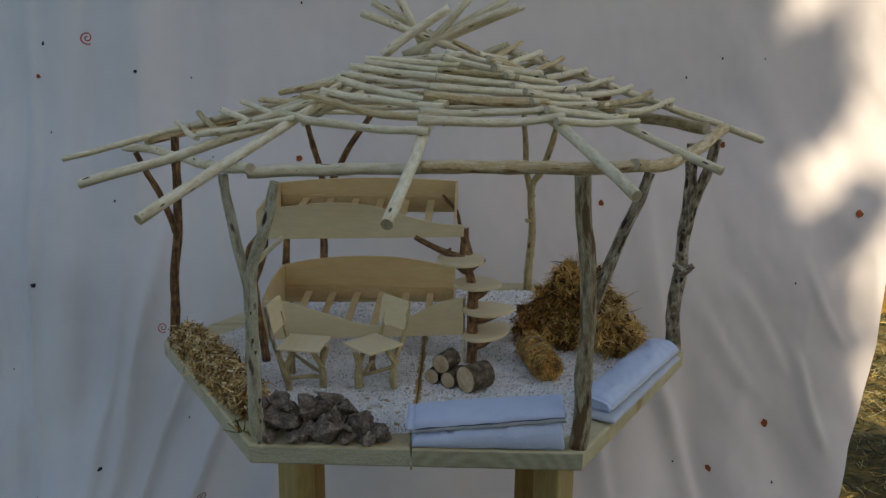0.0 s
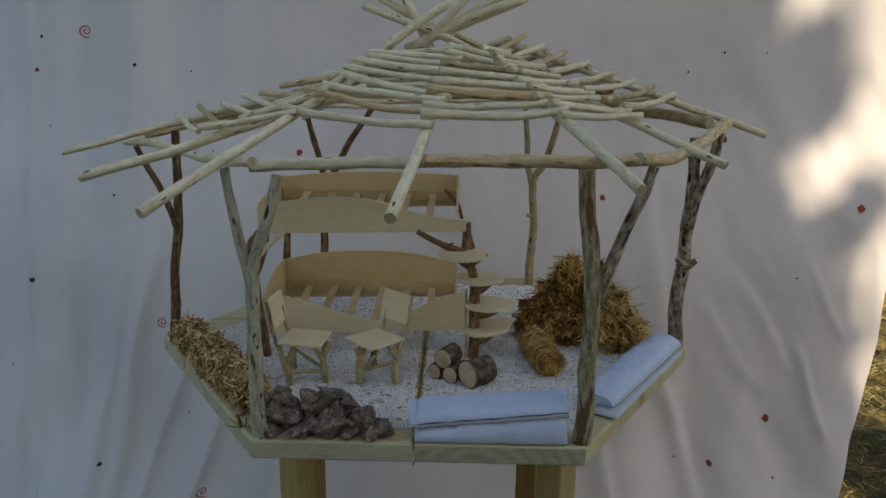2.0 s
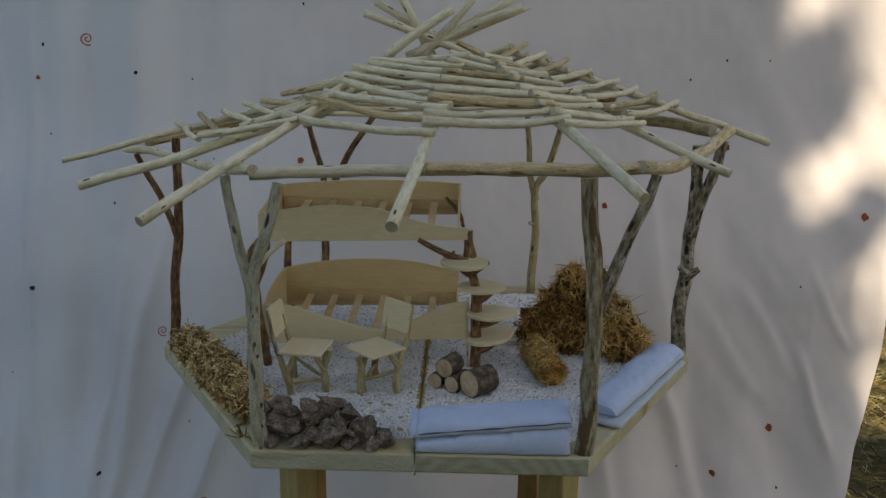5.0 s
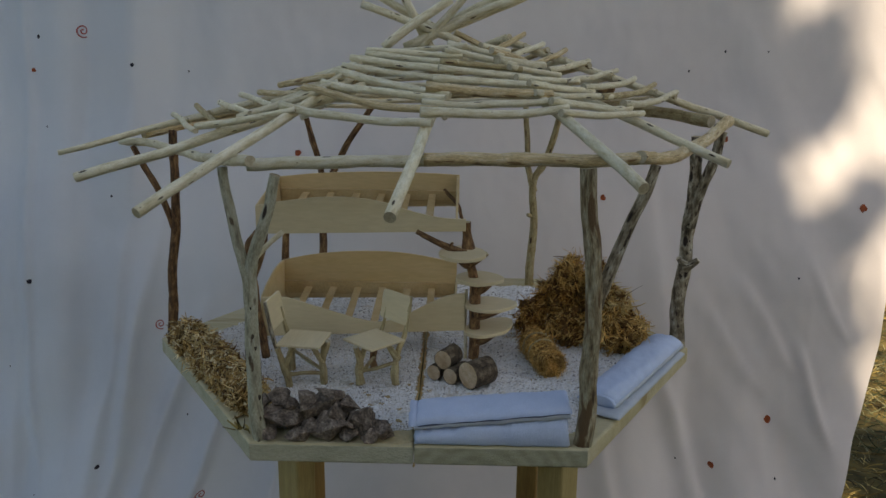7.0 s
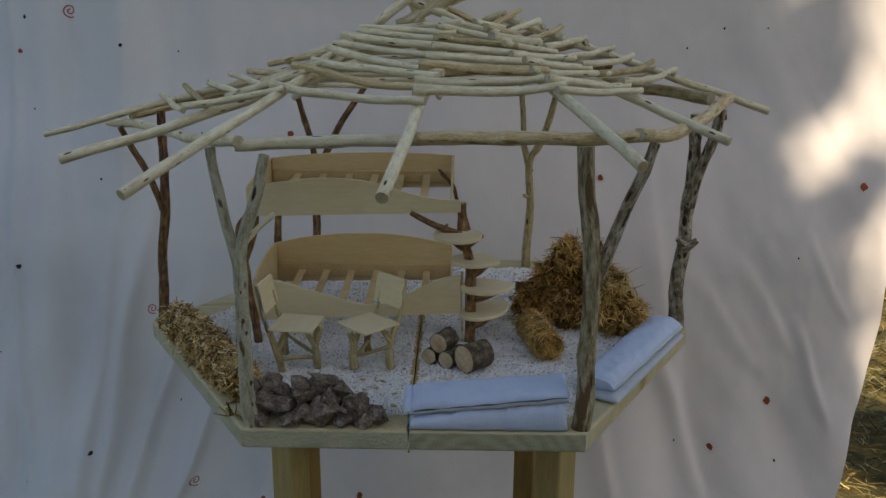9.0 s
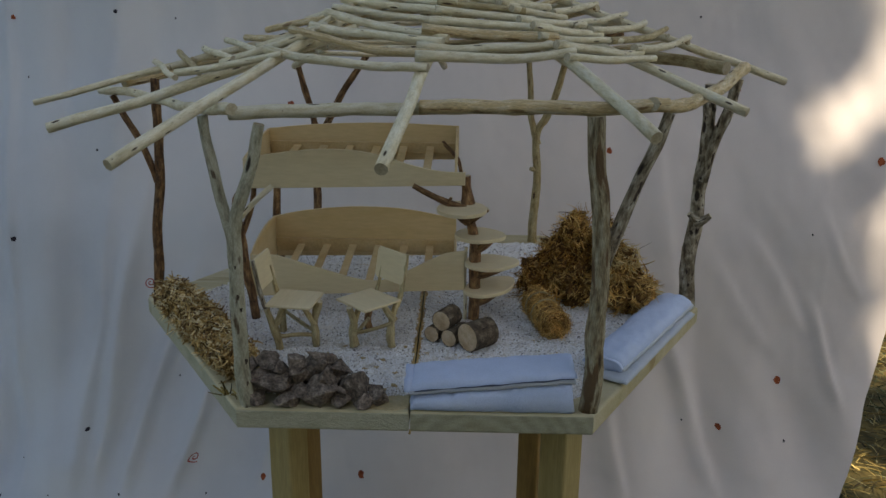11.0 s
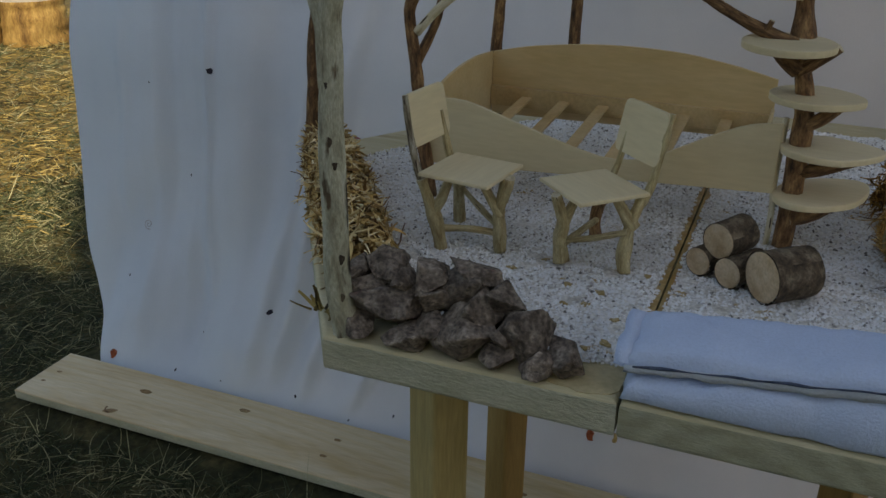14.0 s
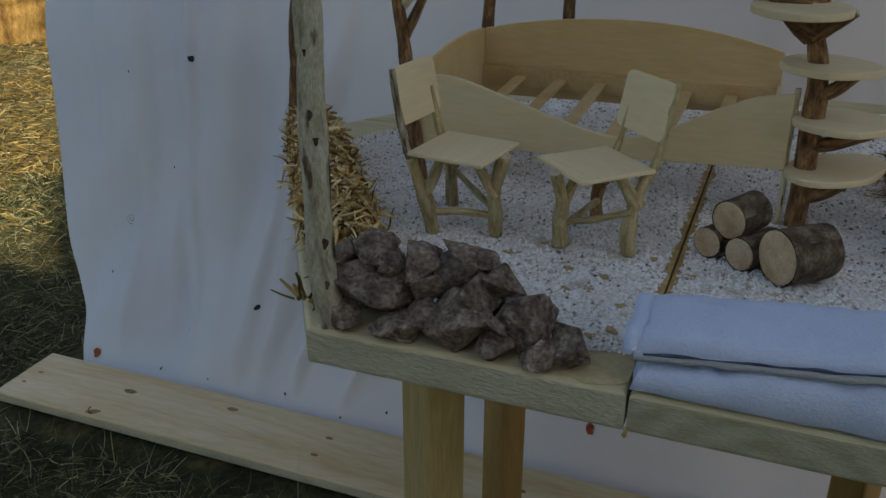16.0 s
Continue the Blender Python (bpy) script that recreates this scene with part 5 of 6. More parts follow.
M_BARK_LOG = material("log_bark", [(0.028, 0.019, 0.012), (0.105, 0.073, 0.045), (0.25, 0.195, 0.13)], 3, bump=0.6, bump_scale=22, fine=0.35, vary=0.15, rough=0.85, coords="UV", stretch=(3, 20, 1))
M_LOGCUT = material("log_cut", [(0.44, 0.295, 0.165), (0.57, 0.415, 0.26), (0.64, 0.505, 0.345)], 45, bump=0.2, bump_scale=350, fine=0.12, vary=0.08, rough=0.8)
WAY = (0.55, 0.83, 0)
build_log((0.088, -0.263, FLOOR + 0.0285), (0.75, 0.66, 0), 0.058, 0.0285, 131, "thick firewood log with brown bark on the gravel")
build_log((0.018, -0.222, FLOOR + 0.0165), (0.50, 0.86, 0), 0.045, 0.0165, 132, "thin firewood log with pale cut ends on the gravel")
build_log((0.052, -0.243, FLOOR + 0.0175), WAY, 0.052, 0.0175, 133, "thin firewood log with pale cut ends on the gravel")
build_log((0.037, -0.225, FLOOR + 0.0455), (0.52, 0.85, 0), 0.047, 0.0205, 134, "firewood log lying on top of two others")


# ---- stones ----
def build_stone(at, size, seed, lean=0.0, mat=M_STONE):
    rng = random.Random(seed)
    bm = bmesh.new()
    for _ in range(11):
        bm.verts.new(Vector((rng.gauss(0, 1), rng.gauss(0, 1), rng.gauss(0, 1))).normalized() * rng.uniform(0.88, 1.12))
    hull = bmesh.ops.convex_hull(bm, input=bm.verts)
    bmesh.ops.delete(bm, geom=[e for e in hull["geom_interior"] if isinstance(e, bmesh.types.BMVert)], context="VERTS")
    bmesh.ops.bevel(bm, geom=list(bm.edges), offset=0.03, segments=1, profile=0.6, affect="EDGES")
    bmesh.ops.triangulate(bm, faces=bm.faces)
    bmesh.ops.subdivide_edges(bm, edges=[e for e in bm.edges if e.calc_length() > 0.25], cuts=3, use_grid_fill=True)
    bmesh.ops.subdivide_edges(bm, edges=[e for e in bm.edges if e.calc_length() > 0.14], cuts=2, use_grid_fill=True)
    bmesh.ops.triangulate(bm, faces=bm.faces)
    for v in bm.verts:
        p = v.co + Vector((seed, 0, 0))
        v.co *= 1.0 + 0.05 * noise.noise(p * 1.8) + 0.035 * noise.noise(p * 4.5) + 0.030 * noise.noise(p * 10) + 0.026 * noise.noise(p * 24)
    for f in bm.faces:
        f.smooth = True
    lo = [min(v.co[k] for v in bm.verts) for k in range(3)]
    hi = [max(v.co[k] for v in bm.verts) for k in range(3)]
    for v in bm.verts:
        v.co = Vector([(2 * v.co[k] - lo[k] - hi[k]) / (hi[k] - lo[k]) for k in range(3)])
    turn = Euler((rng.uniform(-0.2, 0.2), radians(lean), 0.15 + rng.uniform(-0.25, 0.25))).to_matrix().to_4x4()
    bmesh.ops.transform(bm, matrix=turn @ Matrix.Diagonal((*size, 1)), verts=bm.verts)
    low = min(v.co.z for v in bm.verts)
    at = (at[0], at[1], max(at[2], TOP - low))
    me = bpy.data.meshes.new("stone")
    bm.to_mesh(me)
    bm.free()
    ob = part("stone", me, mat)
    ob.matrix_world = Matrix.Translation(at)
    tagged(ob, rng.choice(("rough reddish-brown lava stone in a heap", "dark grey-brown angular stone in a heap", "flat purplish-brown stone in a heap")), "stone", "stone heap")


def build_heap():
    """A low dry heap behind the front edge, falling away at the open end."""
    front = (  # x, y, height of the middle, width and height in mm, lean
        (-0.241, -0.480, 0.029, 65, 41, -8), (-0.212, -0.488, 0.011, 52, 24, -12), (-0.267, -0.489, 0.010, 26, 24, 0), (-0.193, -0.482, 0.025, 31, 19, -25),
        (-0.148, -0.472, 0.041, 33, 38, 30), (-0.160, -0.487, 0.017, 54, 38, 18), (-0.099, -0.474, 0.032, 45, 52, 20), (-0.121, -0.488, 0.009, 39, 22, -10),
        (-0.124, -0.480, 0.025, 20, 33, 0), (-0.088, -0.487, 0.011, 32, 22, -25), (-0.064, -0.480, 0.018, 30, 34, -35))
    top = (
        (-0.269, -0.470, 0.044, 42, 30, -30), (-0.285, -0.464, 0.052, 24, 29, 20), (-0.255, -0.455, 0.066, 38, 24, 8), (-0.234, -0.463, 0.055, 30, 23, -20),
        (-0.206, -0.460, 0.060, 32, 36, 20), (-0.193, -0.470, 0.044, 33, 24, -25), (-0.168, -0.462, 0.058, 39, 46, 25), (-0.161, -0.451, 0.073, 54, 22, 15), (-0.126, -0.460, 0.059, 35, 24, 5))
    back = (
        (-0.262, -0.446, 0.016, 42, 40, 0), (-0.220, -0.444, 0.018, 50, 44, 5), (-0.170, -0.444, 0.018, 50, 44, -5), (-0.122, -0.450, 0.016, 42, 38, 5), (-0.245, -0.446, 0.042, 44, 32, 5), (-0.195, -0.446, 0.042, 44, 34, 5), (-0.148, -0.448, 0.044, 40, 32, 5))
    for n, (x, y, z, wide, high, lean) in enumerate(front + top + back):
        build_stone((x, y, TOP + z), (wide * 0.00056, 0.0220, high * 0.00056), 210 + n, lean)


build_heap()


# ---- white pads ----
def build_pad(name_label, mid, rz, lx, ly, h, seed, rise_x=0.0, slope=0.0, hem=True, lip=0.0065, plump=5, cover=M_PAD, thin_left=0.0, thin_right=0.0, edge=0.30):
    """A flat stuffed pad with a stitched hem round the front and one end."""
    pad = thing("white_cushion", mid, rz, label=name_label, category="cushion", group="white seat pads")
    nx, ny = 64, 18

    def skin(u, v, s):
        rim = max(0.0, 1 - abs(u) ** 26) ** 0.5 * max(0.0, 1 - abs(v) ** plump) ** 0.5
        soft = 0.19 * noise.noise((u * 2.2 + seed, v * 1.4, s * 3.0)) + 0.13 * noise.noise((u * 9 + seed, v * 3, s * 5.0)) + 0.07 * noise.noise((u * 22 + seed, v * 2, 1.0))
        z = h * (1 - thin_left * (1 - u) / 2 - thin_right * (1 + u) / 2) * (edge + ((1 - edge) * rim * (1 + soft) if s else -edge * min(1, rim * 2.5)))
        return Vector((u * lx / 2 + 0.003 * noise.noise((v * 2.0, seed, u)), v * ly / 2 * (1 - 0.02 * u * u) + 0.003 * noise.noise((u * 4.0, seed, 4.0)), z + rise_x * (u + 1) / 2 + slope * (v + 1) / 2))

    bm = bmesh.new()
    rows = {}
    for s in (0, 1):
        for j in range(ny + 1):
            for i in range(nx + 1):
                if s == 0 and (i in (0, nx) or j in (0, ny)):
                    continue
                u, v = i / nx * 2 - 1, j / ny * 2 - 1
                rows[s, i, j] = bm.verts.new(skin(math.copysign(abs(u) ** 0.8, u), math.copysign(abs(v) ** 0.75, v), s))
    for s in (0, 1):
        for j in range(ny):
            for i in range(nx):
                q = [rows.get((s, a, b)) or rows[1, a, b] for a, b in ((i, j), (i + 1, j), (i + 1, j + 1), (i, j + 1))]
                bm.faces.new(q if s else list(reversed(q))).smooth = True
    bmesh.ops.recalc_face_normals(bm, faces=bm.faces)
    part("cover", bm, cover, pad)
    if not hem:
        return
    # stitched flange: it stands out at the near end and hangs, turned under, along the front
    bm = bmesh.new()
    strips = []
    for k in range(49):
        u = -0.985 + 1.97 * k / 48
        p = skin(u, -0.999, 1)
        deep = lip * (0.75 + 0.5 * k / 48) + 0.0024 * noise.noise((k * 0.35, seed, 5.0))
        push = 0.0016 + 0.0012 * noise.noise((k * 0.3, seed, 0.0))
        strips.append([bm.verts.new(p + q) for q in (Vector((0, 0.002, 0.0006)), Vector((0, -push, -0.0002)), Vector((0, -push - 0.0022, -deep)), Vector((0, 0.004, -deep)), Vector((0, 0.004, -0.001)))])
    for a, b in zip(strips, strips[1:]):
        for k in range(5):
            bm.faces.new((a[k], a[(k + 1) % 5], b[(k + 1) % 5], b[k])).smooth = True
    bmesh.ops.recalc_face_normals(bm, faces=bm.faces)
    # Grey colour paints the shade onto the downward-facing flange.
    part("hem", bm, M_PAD_GREY, pad, "flange turned under, shade painted as grey")
    bm = bmesh.new()
    strips = []
    for k in range(17):
        v = -1 + 2 * k / 16
        p, q = skin(-0.985, v, 1), skin(-0.80, v, 1)
        rise = 0.35 * max(0.0, q.z - p.z)
        wide = lip * 1.5 + 0.0012 * noise.noise((k * 0.4, seed, 9.0))
        strips.append([bm.verts.new(p + c) for c in (Vector((0.004, 0, rise + 0.001)), Vector((-wide, 0, rise * 1.5 + 0.0006)), Vector((-wide, 0, rise * 1.5 - 0.0010)), Vector((0.004, 0, rise - 0.003)))])
    for a, b in zip(strips, strips[1:]):
        for k in range(4):
            bm.faces.new((a[k], a[(k + 1) % 4], b[(k + 1) % 4], b[k])).smooth = True
    bmesh.ops.recalc_face_normals(bm, faces=bm.faces)
    part("end_flange", bm, M_PAD, pad)
    if lip < 0.005:
        return
    bm = bmesh.new()
    line = [skin(u, -0.999, 1) + Vector((0, -0.0026, 0.0008 + 0.0006 * noise.noise((u * 9, seed, 0.0)))) for u in [-0.93 + 1.90 * k / 30 for k in range(31)]]
    tube(bm, line, 0.0009, 0.0009, sides=5, steps=3, rough=0.8, wobble=0.001, seed=seed)
    part("seam", bm, M_SEAM, pad, "dark stitched seam")


build_pad("thin white fabric pad under another on the platform edge", (0.130, -0.4655, TOP + 0.002), 0, 0.276, 0.080, 0.055, 1, hem=False, thin_left=0.62, plump=5, edge=0.09)
build_pad("plump white fabric pad lying on another at the platform edge", (0.130, -0.450, TOP + 0.0225), 0, 0.280, 0.088, 0.027, 2, 0.035, 0.004, plump=4.2, thin_right=0.45)
build_pad("thin grey-white fabric pad under another beside the grey post", (0.444, -0.208, TOP + 0.002), 59.5, 0.40, 0.070, 0.010, 3, hem=False, cover=M_PAD_GREY)
build_pad("plump white fabric pad lying on another beside the grey post", (0.438, -0.180, TOP + 0.011), 58.5, 0.395, 0.078, 0.029, 4, lip=0.004, plump=2.4)


# ---- straw and hay ----
def blob(bm, mid, radii, seed, rough=0.25, sub=4, turn=0.0):
    made = bmesh.ops.create_icosphere(bm, subdivisions=sub, radius=1.0)["verts"]
    m = Matrix.Translation(mid) @ pose(0, 0, 0, 0, 0, turn) @ Matrix.Diagonal((*radii, 1))
    for v in made:
        n = v.co.copy()
        v.co = m @ (n * (1 + rough * noise.noise(n * 2 + Vector((seed, 0, 0))) + 0.5 * rough * noise.noise(n * 7 + Vector((0, seed, 0)))))


def build_straw_row():
    a, b = Vector((-0.568, -0.010, 0)), Vector((-0.309, -0.398, 0))
    o = (a + b) / 2 + Vector((0, 0, TOP))
    row = thing("straw_bundle", tuple(o), label="long bundle of loose yellow straw along the platform edge", category="straw")
    way = (b - a).normalized()
    out = Vector((-way.y, way.x, 0))
    length = (b - a).length
    bm = bmesh.new()
    made = bmesh.ops.create_icosphere(bm, subdivisions=4, radius=1.0)["verts"]
    for v in made:
        x, y, z = v.co
        e = lambda q, p: math.copysign(abs(q) ** p, q)
        p = way * e(x, 0.35) * length * 0.5 + out * e(y, 0.6) * (0.031 + 0.007 * x) + Vector((0, 0, 0.027 + e(z, 0.6) * 0.027))
        v.co = p * 1 + Vector((0, 0, 0.006)) * noise.noise(p * 30) + out * 0.005 * noise.noise(p * 25 + Vector((9, 0, 0)))
        v.co.z = max(v.co.z, 0.001)
    bm.normal_update()
    rng = np.random.default_rng(8)
    data = []
    for face in bm.faces:
        for _ in range(max(1, int(face.calc_area() / 1.2e-5))):
            mix = rng.dirichlet((1, 1, 1))
            data.append((sum((v.co * q for v, q in zip(face.verts, mix)), Vector()), face.normal.copy()))
    part("core", bm, M_STRAW_SHADE_CORE, row)
    n = 5600
    pick = rng.integers(0, len(data), n)
    roots = np.array([data[i][0] for i in pick]) + rng.normal(0, 0.004, (n, 3))
    norm = np.array([data[i][1] for i in pick])
    along = np.array(way)
    ways = rng.normal(0, 1, (n, 3)) * 0.75 + along * rng.choice((-1, 1), n)[:, None] * rng.uniform(0, 1.3, n)[:, None]
    ways -= norm * (np.sum(ways * norm, 1) * rng.uniform(0.80, 1.05, n))[:, None]
    roots += norm * 0.002
    roots[:, 2] = np.maximum(roots[:, 2], 0.004)
    me = strands("straws", roots, ways, rng.uniform(0.006, 0.021, n), rng.uniform(0.0012, 0.0034, n), rng, 1.0, 0.1, 4)
    tagged(part("straw_cover", me, M_STRAW, row), kind="stuff")
    # loose ends, and a wisp outside the post
    wisp = Vector((-0.322, -0.468, TOP)) - o
    n = 9
    roots = np.tile(np.array(wisp), (n, 1)) + rng.normal(0, 0.006, (n, 3)) * (1, 1, 0) + np.array((0, 0, 0.006))
    ways = rng.normal(0, 1, (n, 3)) + (-0.6, 0, 0.6)
    ways[:, 2] = np.abs(ways[:, 2])
    tagged(part("straw_wisp", strands("straw_wisp", roots, ways, rng.uniform(0.014, 0.028, n), 0.0030, rng, 0.7, 0.0, 4), M_LITTER, row), kind="stuff")
    ends = np.concatenate([np.tile(np.array(way * length * 0.46), (50, 1)), np.tile(np.array(way * -length * 0.44), (30, 1))])
    n = len(ends)
    roots = ends + rng.normal(0, 0.018, (n, 3)) + np.array((0, 0, 0.03))
    roots[:, 2] = np.clip(roots[:, 2], 0.006, 0.055)
    ways = rng.normal(0, 1, (n, 3)) * 0.7 + np.sign(ends @ along)[:, None] * along * 0.7
    ways[:, 2] = np.abs(ways[:, 2]) * 0.5
    tagged(part("loose_straw", strands("loose_straws", roots, ways, rng.uniform(0.012, 0.028, n), 0.0026, rng, 0.7, 0.1, 4), M_STRAW, row), kind="stuff")

    bm = bmesh.new()
    tube(bm, [Vector(p) - o for p in ((-0.345, -0.315, TOP + 0.012), (-0.322, -0.304, TOP + 0.007), (-0.318, -0.285, TOP + 0.008), (-0.3255, -0.262, TOP + 0.012), (-0.329, -0.245, TOP + 0.016))], 0.0013, 0.0008, sides=6, steps=5, rough=0.15, seed=31)
    part("curled_stem", bm, M_BARK, row, "thin dark stem curling out of the straw")


build_straw_row()


def build_hay(mid, radii, seed, tufts, label, mat=None, wide=0.0021):
    """A ragged clump: a lumpy core under tufts of fibres, each tuft with its own lie."""
    o = Vector(mid)
    hay = thing("hay_clump", (o.x, o.y, FLOOR), label=label, category="hay", group="heap of brown hay")
    bm = bmesh.new()
    blob(bm, (0, 0, o.z - FLOOR), [q * 0.86 for q in radii], seed, 0.85)
    bm.normal_update()
    data = [(v.co.copy(), v.normal.copy()) for v in bm.verts]
    part("core", bm, M_HAY_SHADE_CORE, hay)
    rng = np.random.default_rng(seed)
    each = 11
    pick = rng.integers(0, len(data), tufts)
    mids = np.repeat(np.array([data[i][0] for i in pick]), each, 0)
    norm = np.repeat(np.array([data[i][1] for i in pick]), each, 0)
    lie = rng.normal(0, 1, (tufts, 3))
    nt = norm[::each]
    lie -= nt * (np.sum(lie * nt, 1))[:, None]
    lie /= np.linalg.norm(lie, axis=1, keepdims=True)
    stand = np.where(rng.random(tufts) < 0.10, rng.uniform(0.4, 1.0, tufts), rng.uniform(-0.30, 0.22, tufts))
    lie += nt * stand[:, None] + np.array((0, 0, -0.25))
    ways = np.repeat(lie, each, 0) + rng.normal(0, 0.34, (tufts * each, 3))
    roots = mids + rng.normal(0, 0.0055, (tufts * each, 3)) - norm * 0.003
    size = np.repeat(rng.uniform(0.5, 1.5, tufts), each) * rng.uniform(0.008, 0.026, tufts * each)
    me = strands("fibres", roots, ways, size, wide * rng.uniform(0.35, 1.0, tufts * each), rng, 0.95, 0.12, 4)
    tagged(part("fibre_cover", me, mat or M_HAY, hay), kind="stuff")
    n = 22
    pick = rng.integers(0, len(data), n)
    roots = np.array([data[i][0] for i in pick])
    ways = np.array([data[i][1] for i in pick]) + rng.normal(0, 0.5, (n, 3))
    tagged(part("loose_fibre", strands("loose_fibre", roots, ways, rng.uniform(0.016, 0.042, n), 0.0012, rng, 0.9, 0.0, 5), M_HAY, hay), kind="stuff")


build_hay((0.238, 0.035, 0.872), (0.030, 0.042, 0.046), 301, 130, "dark brown clump of hay behind the hay roll")
build_hay((0.322, 0.020, 0.868), (0.050, 0.052, 0.046), 302, 200, "dense brown clump of fine hay on the gravel", M_HAY_ROLL)
build_hay((0.288, 0.040, 0.928), (0.036, 0.044, 0.038), 306, 160, "ragged rust-brown clump of hay in the heap")
build_hay((0.352, 0.055, 0.925), (0.046, 0.040, 0.050), 308, 150, "dark clump of hay in the middle of the heap")
build_hay((0.322, 0.030, 0.988), (0.026, 0.030, 0.032), 303, 130, "small ragged tuft on top of the hay heap", M_HAY_ROLL)
build_hay((0.386, 0.035, 0.974), (0.022, 0.030, 0.032), 307, 100, "rust-brown tuft of hay leaning on others")
build_hay((0.410, 0.000, 0.930), (0.036, 0.040, 0.032), 304, 170, "golden clump of coarse hay resting on others", M_HAY_GOLD, 0.0023)
build_hay((0.432, -0.028, 0.867), (0.052, 0.050, 0.047), 305, 270, "golden-brown ball of hay beside the grey post", M_HAY_ROLL)


def build_roll():
    a, b = Vector((0.232, -0.055, 0)), Vector((0.263, -0.196, 0))
    roll = thing("hay_roll", tuple((a + b) / 2 + Vector((0, 0, FLOOR))), label="small tied roll of golden-brown hay on the gravel", category="hay")
    way = (b - a).normalized()
    length = (b - a).length
    r = 0.028
    bm = bmesh.new()
    tube(bm, [way * -length / 2 + Vector((0, 0, r)), Vector((0, 0, r)), way * length / 2 + Vector((0, 0, r))], r * 0.97, r, sides=24, steps=8, rough=0.10, seed=9)
    bm.normal_update()
    bmesh.ops.recalc_face_normals(bm, faces=bm.faces)
    part("core", bm, M_HAY_SHADE_CORE, roll)
    rng = np.random.default_rng(44)
    n = 3400
    ang = rng.uniform(0, 6.283, n)
    u = rng.uniform(-0.5, 0.5, n) * length
    side = np.array(way.cross(Vector((0, 0, 1))))
    nrm = side * np.cos(ang)[:, None] + np.array((0, 0, 1)) * np.sin(ang)[:, None]
    rad = np.where(rng.random(n) < 0.2, rng.uniform(0, r, n), r)
    u = np.where(rad < r * 0.99, length / 2 + 0.001, u)
    roots = np.array(way) * u[:, None] + nrm * rad[:, None] + np.array((0, 0, r))
    tang = np.cross(nrm, np.array(way))
    ways = tang * rng.normal(0, 1, n)[:, None] + np.array(way) * rng.normal(0, 0.8, n)[:, None] + nrm * 0.12
    tagged(part("fibre_cover", strands("fibre_cover", roots, ways, rng.uniform(0.007, 0.020, n), 0.0009, rng, 0.5, 0.0, 3), M_HAY_ROLL, roll), kind="stuff")
    for u in (0.010, -0.032):
        bm = bmesh.new()
        pts = [way * u + way.cross(Vector((0, 0, 1))) * math.cos(k * 0.5236) * (r + 0.004) + Vector((0, 0, r + math.sin(k * 0.5236) * (r + 0.004))) for k in range(13)]
        tube(bm, pts, 0.0019, 0.0019, sides=6, steps=3, rough=0.1, wobble=0.003, seed=3)
        part("binding", bm, M_TAN, roll, "thin twine")


build_roll()


# ---- stumps and a bale in the distance ----
def build_bale(at, rz, size, label):
    bale = thing("straw_bale", at, rz, label=label, category="straw bale", group="straw bales on the turf")
    bm = bmesh.new()
    sx, sy, sz = size
    box(bm, (-sx / 2, -sy / 2, -0.02), (sx / 2, sy / 2, sz), 0.025, 2)
    bmesh.ops.subdivide_edges(bm, edges=bm.edges, cuts=3, use_grid_fill=True)
    for v in bm.verts:
        v.co += 0.02 * Vector(noise.noise_vector(v.co * 9))
    part("body", bm, M_BALE, bale)
    rng = np.random.default_rng(int(abs(at[0]) * 100))
    n = 450
    roots = rng.uniform((-sx / 2, -sy / 2, 0), (sx / 2, sy / 2, sz), (n, 3))
    face = rng.integers(0, 4, n)
    roots[face == 0, 1] = -sy / 2
    roots[face == 1, 0] = -sx / 2
    roots[face == 2, 0] = sx / 2
    roots[face == 3, 2] = sz
    ways = rng.normal(0, 1, (n, 3)) * (1, 0.5, 0.6)
    tagged(part("straw_cover", strands("straw_cover", roots, ways, rng.uniform(0.03, 0.07, n), 0.0025, rng, 0.3, 0.2, 2), M_LITTER, bale), kind="stuff")



def build_stump(at, r, height, seed, label):
    stump = thing("tree_stump", at, label=label, category="stump", group="stump seats on the turf")
    bm = bmesh.new()
    tube(bm, [(0, 0, -0.02), (0.004, 0, height * 0.5), (0, 0, height)], r * 1.03, r, sides=36, steps=6, rough=0.10, seed=seed)
    bmesh.ops.delete(bm, geom=[f for f in bm.faces if len(f.verts) > 4], context="FACES_ONLY")
    bmesh.ops.recalc_face_normals(bm, faces=bm.faces)
    part("side", bm, M_STUMP, stump)
    bm = bmesh.new()
    rings = [[bm.verts.new((r * q * math.cos(k * 0.2094), r * q * math.sin(k * 0.2094), height + 0.004 * noise.noise((q * 3, k * 0.3, seed)) - (0.006 if q > 0.95 else 0))) for k in range(30)] for q in (0.3, 0.6, 0.9, 0.99)]
    mid = bm.verts.new((0, 0, height))
    for k in range(30):
        n = (k + 1) % 30
        bm.faces.new((mid, rings[0][k], rings[0][n]))
        for a, b in zip(rings, rings[1:]):
            bm.faces.new((a[k], b[k], b[n], a[n]))
    part("sawn_top", bm, M_STUMP_TOP, stump, "pale grey sawn top")


build_stump((-4.64, 3.41, GROUND), 0.20, 0.275, 3, "golden-brown barkless tree stump standing in the sun")
build_stump((-4.92, 3.16, GROUND), 0.165, 0.285, 8, "narrow barkless tree stump beside another")
build_bale((2.62, 2.75, GROUND), -20, (0.8, 0.4, 0.32), "golden straw bale on the turf behind the cloth")


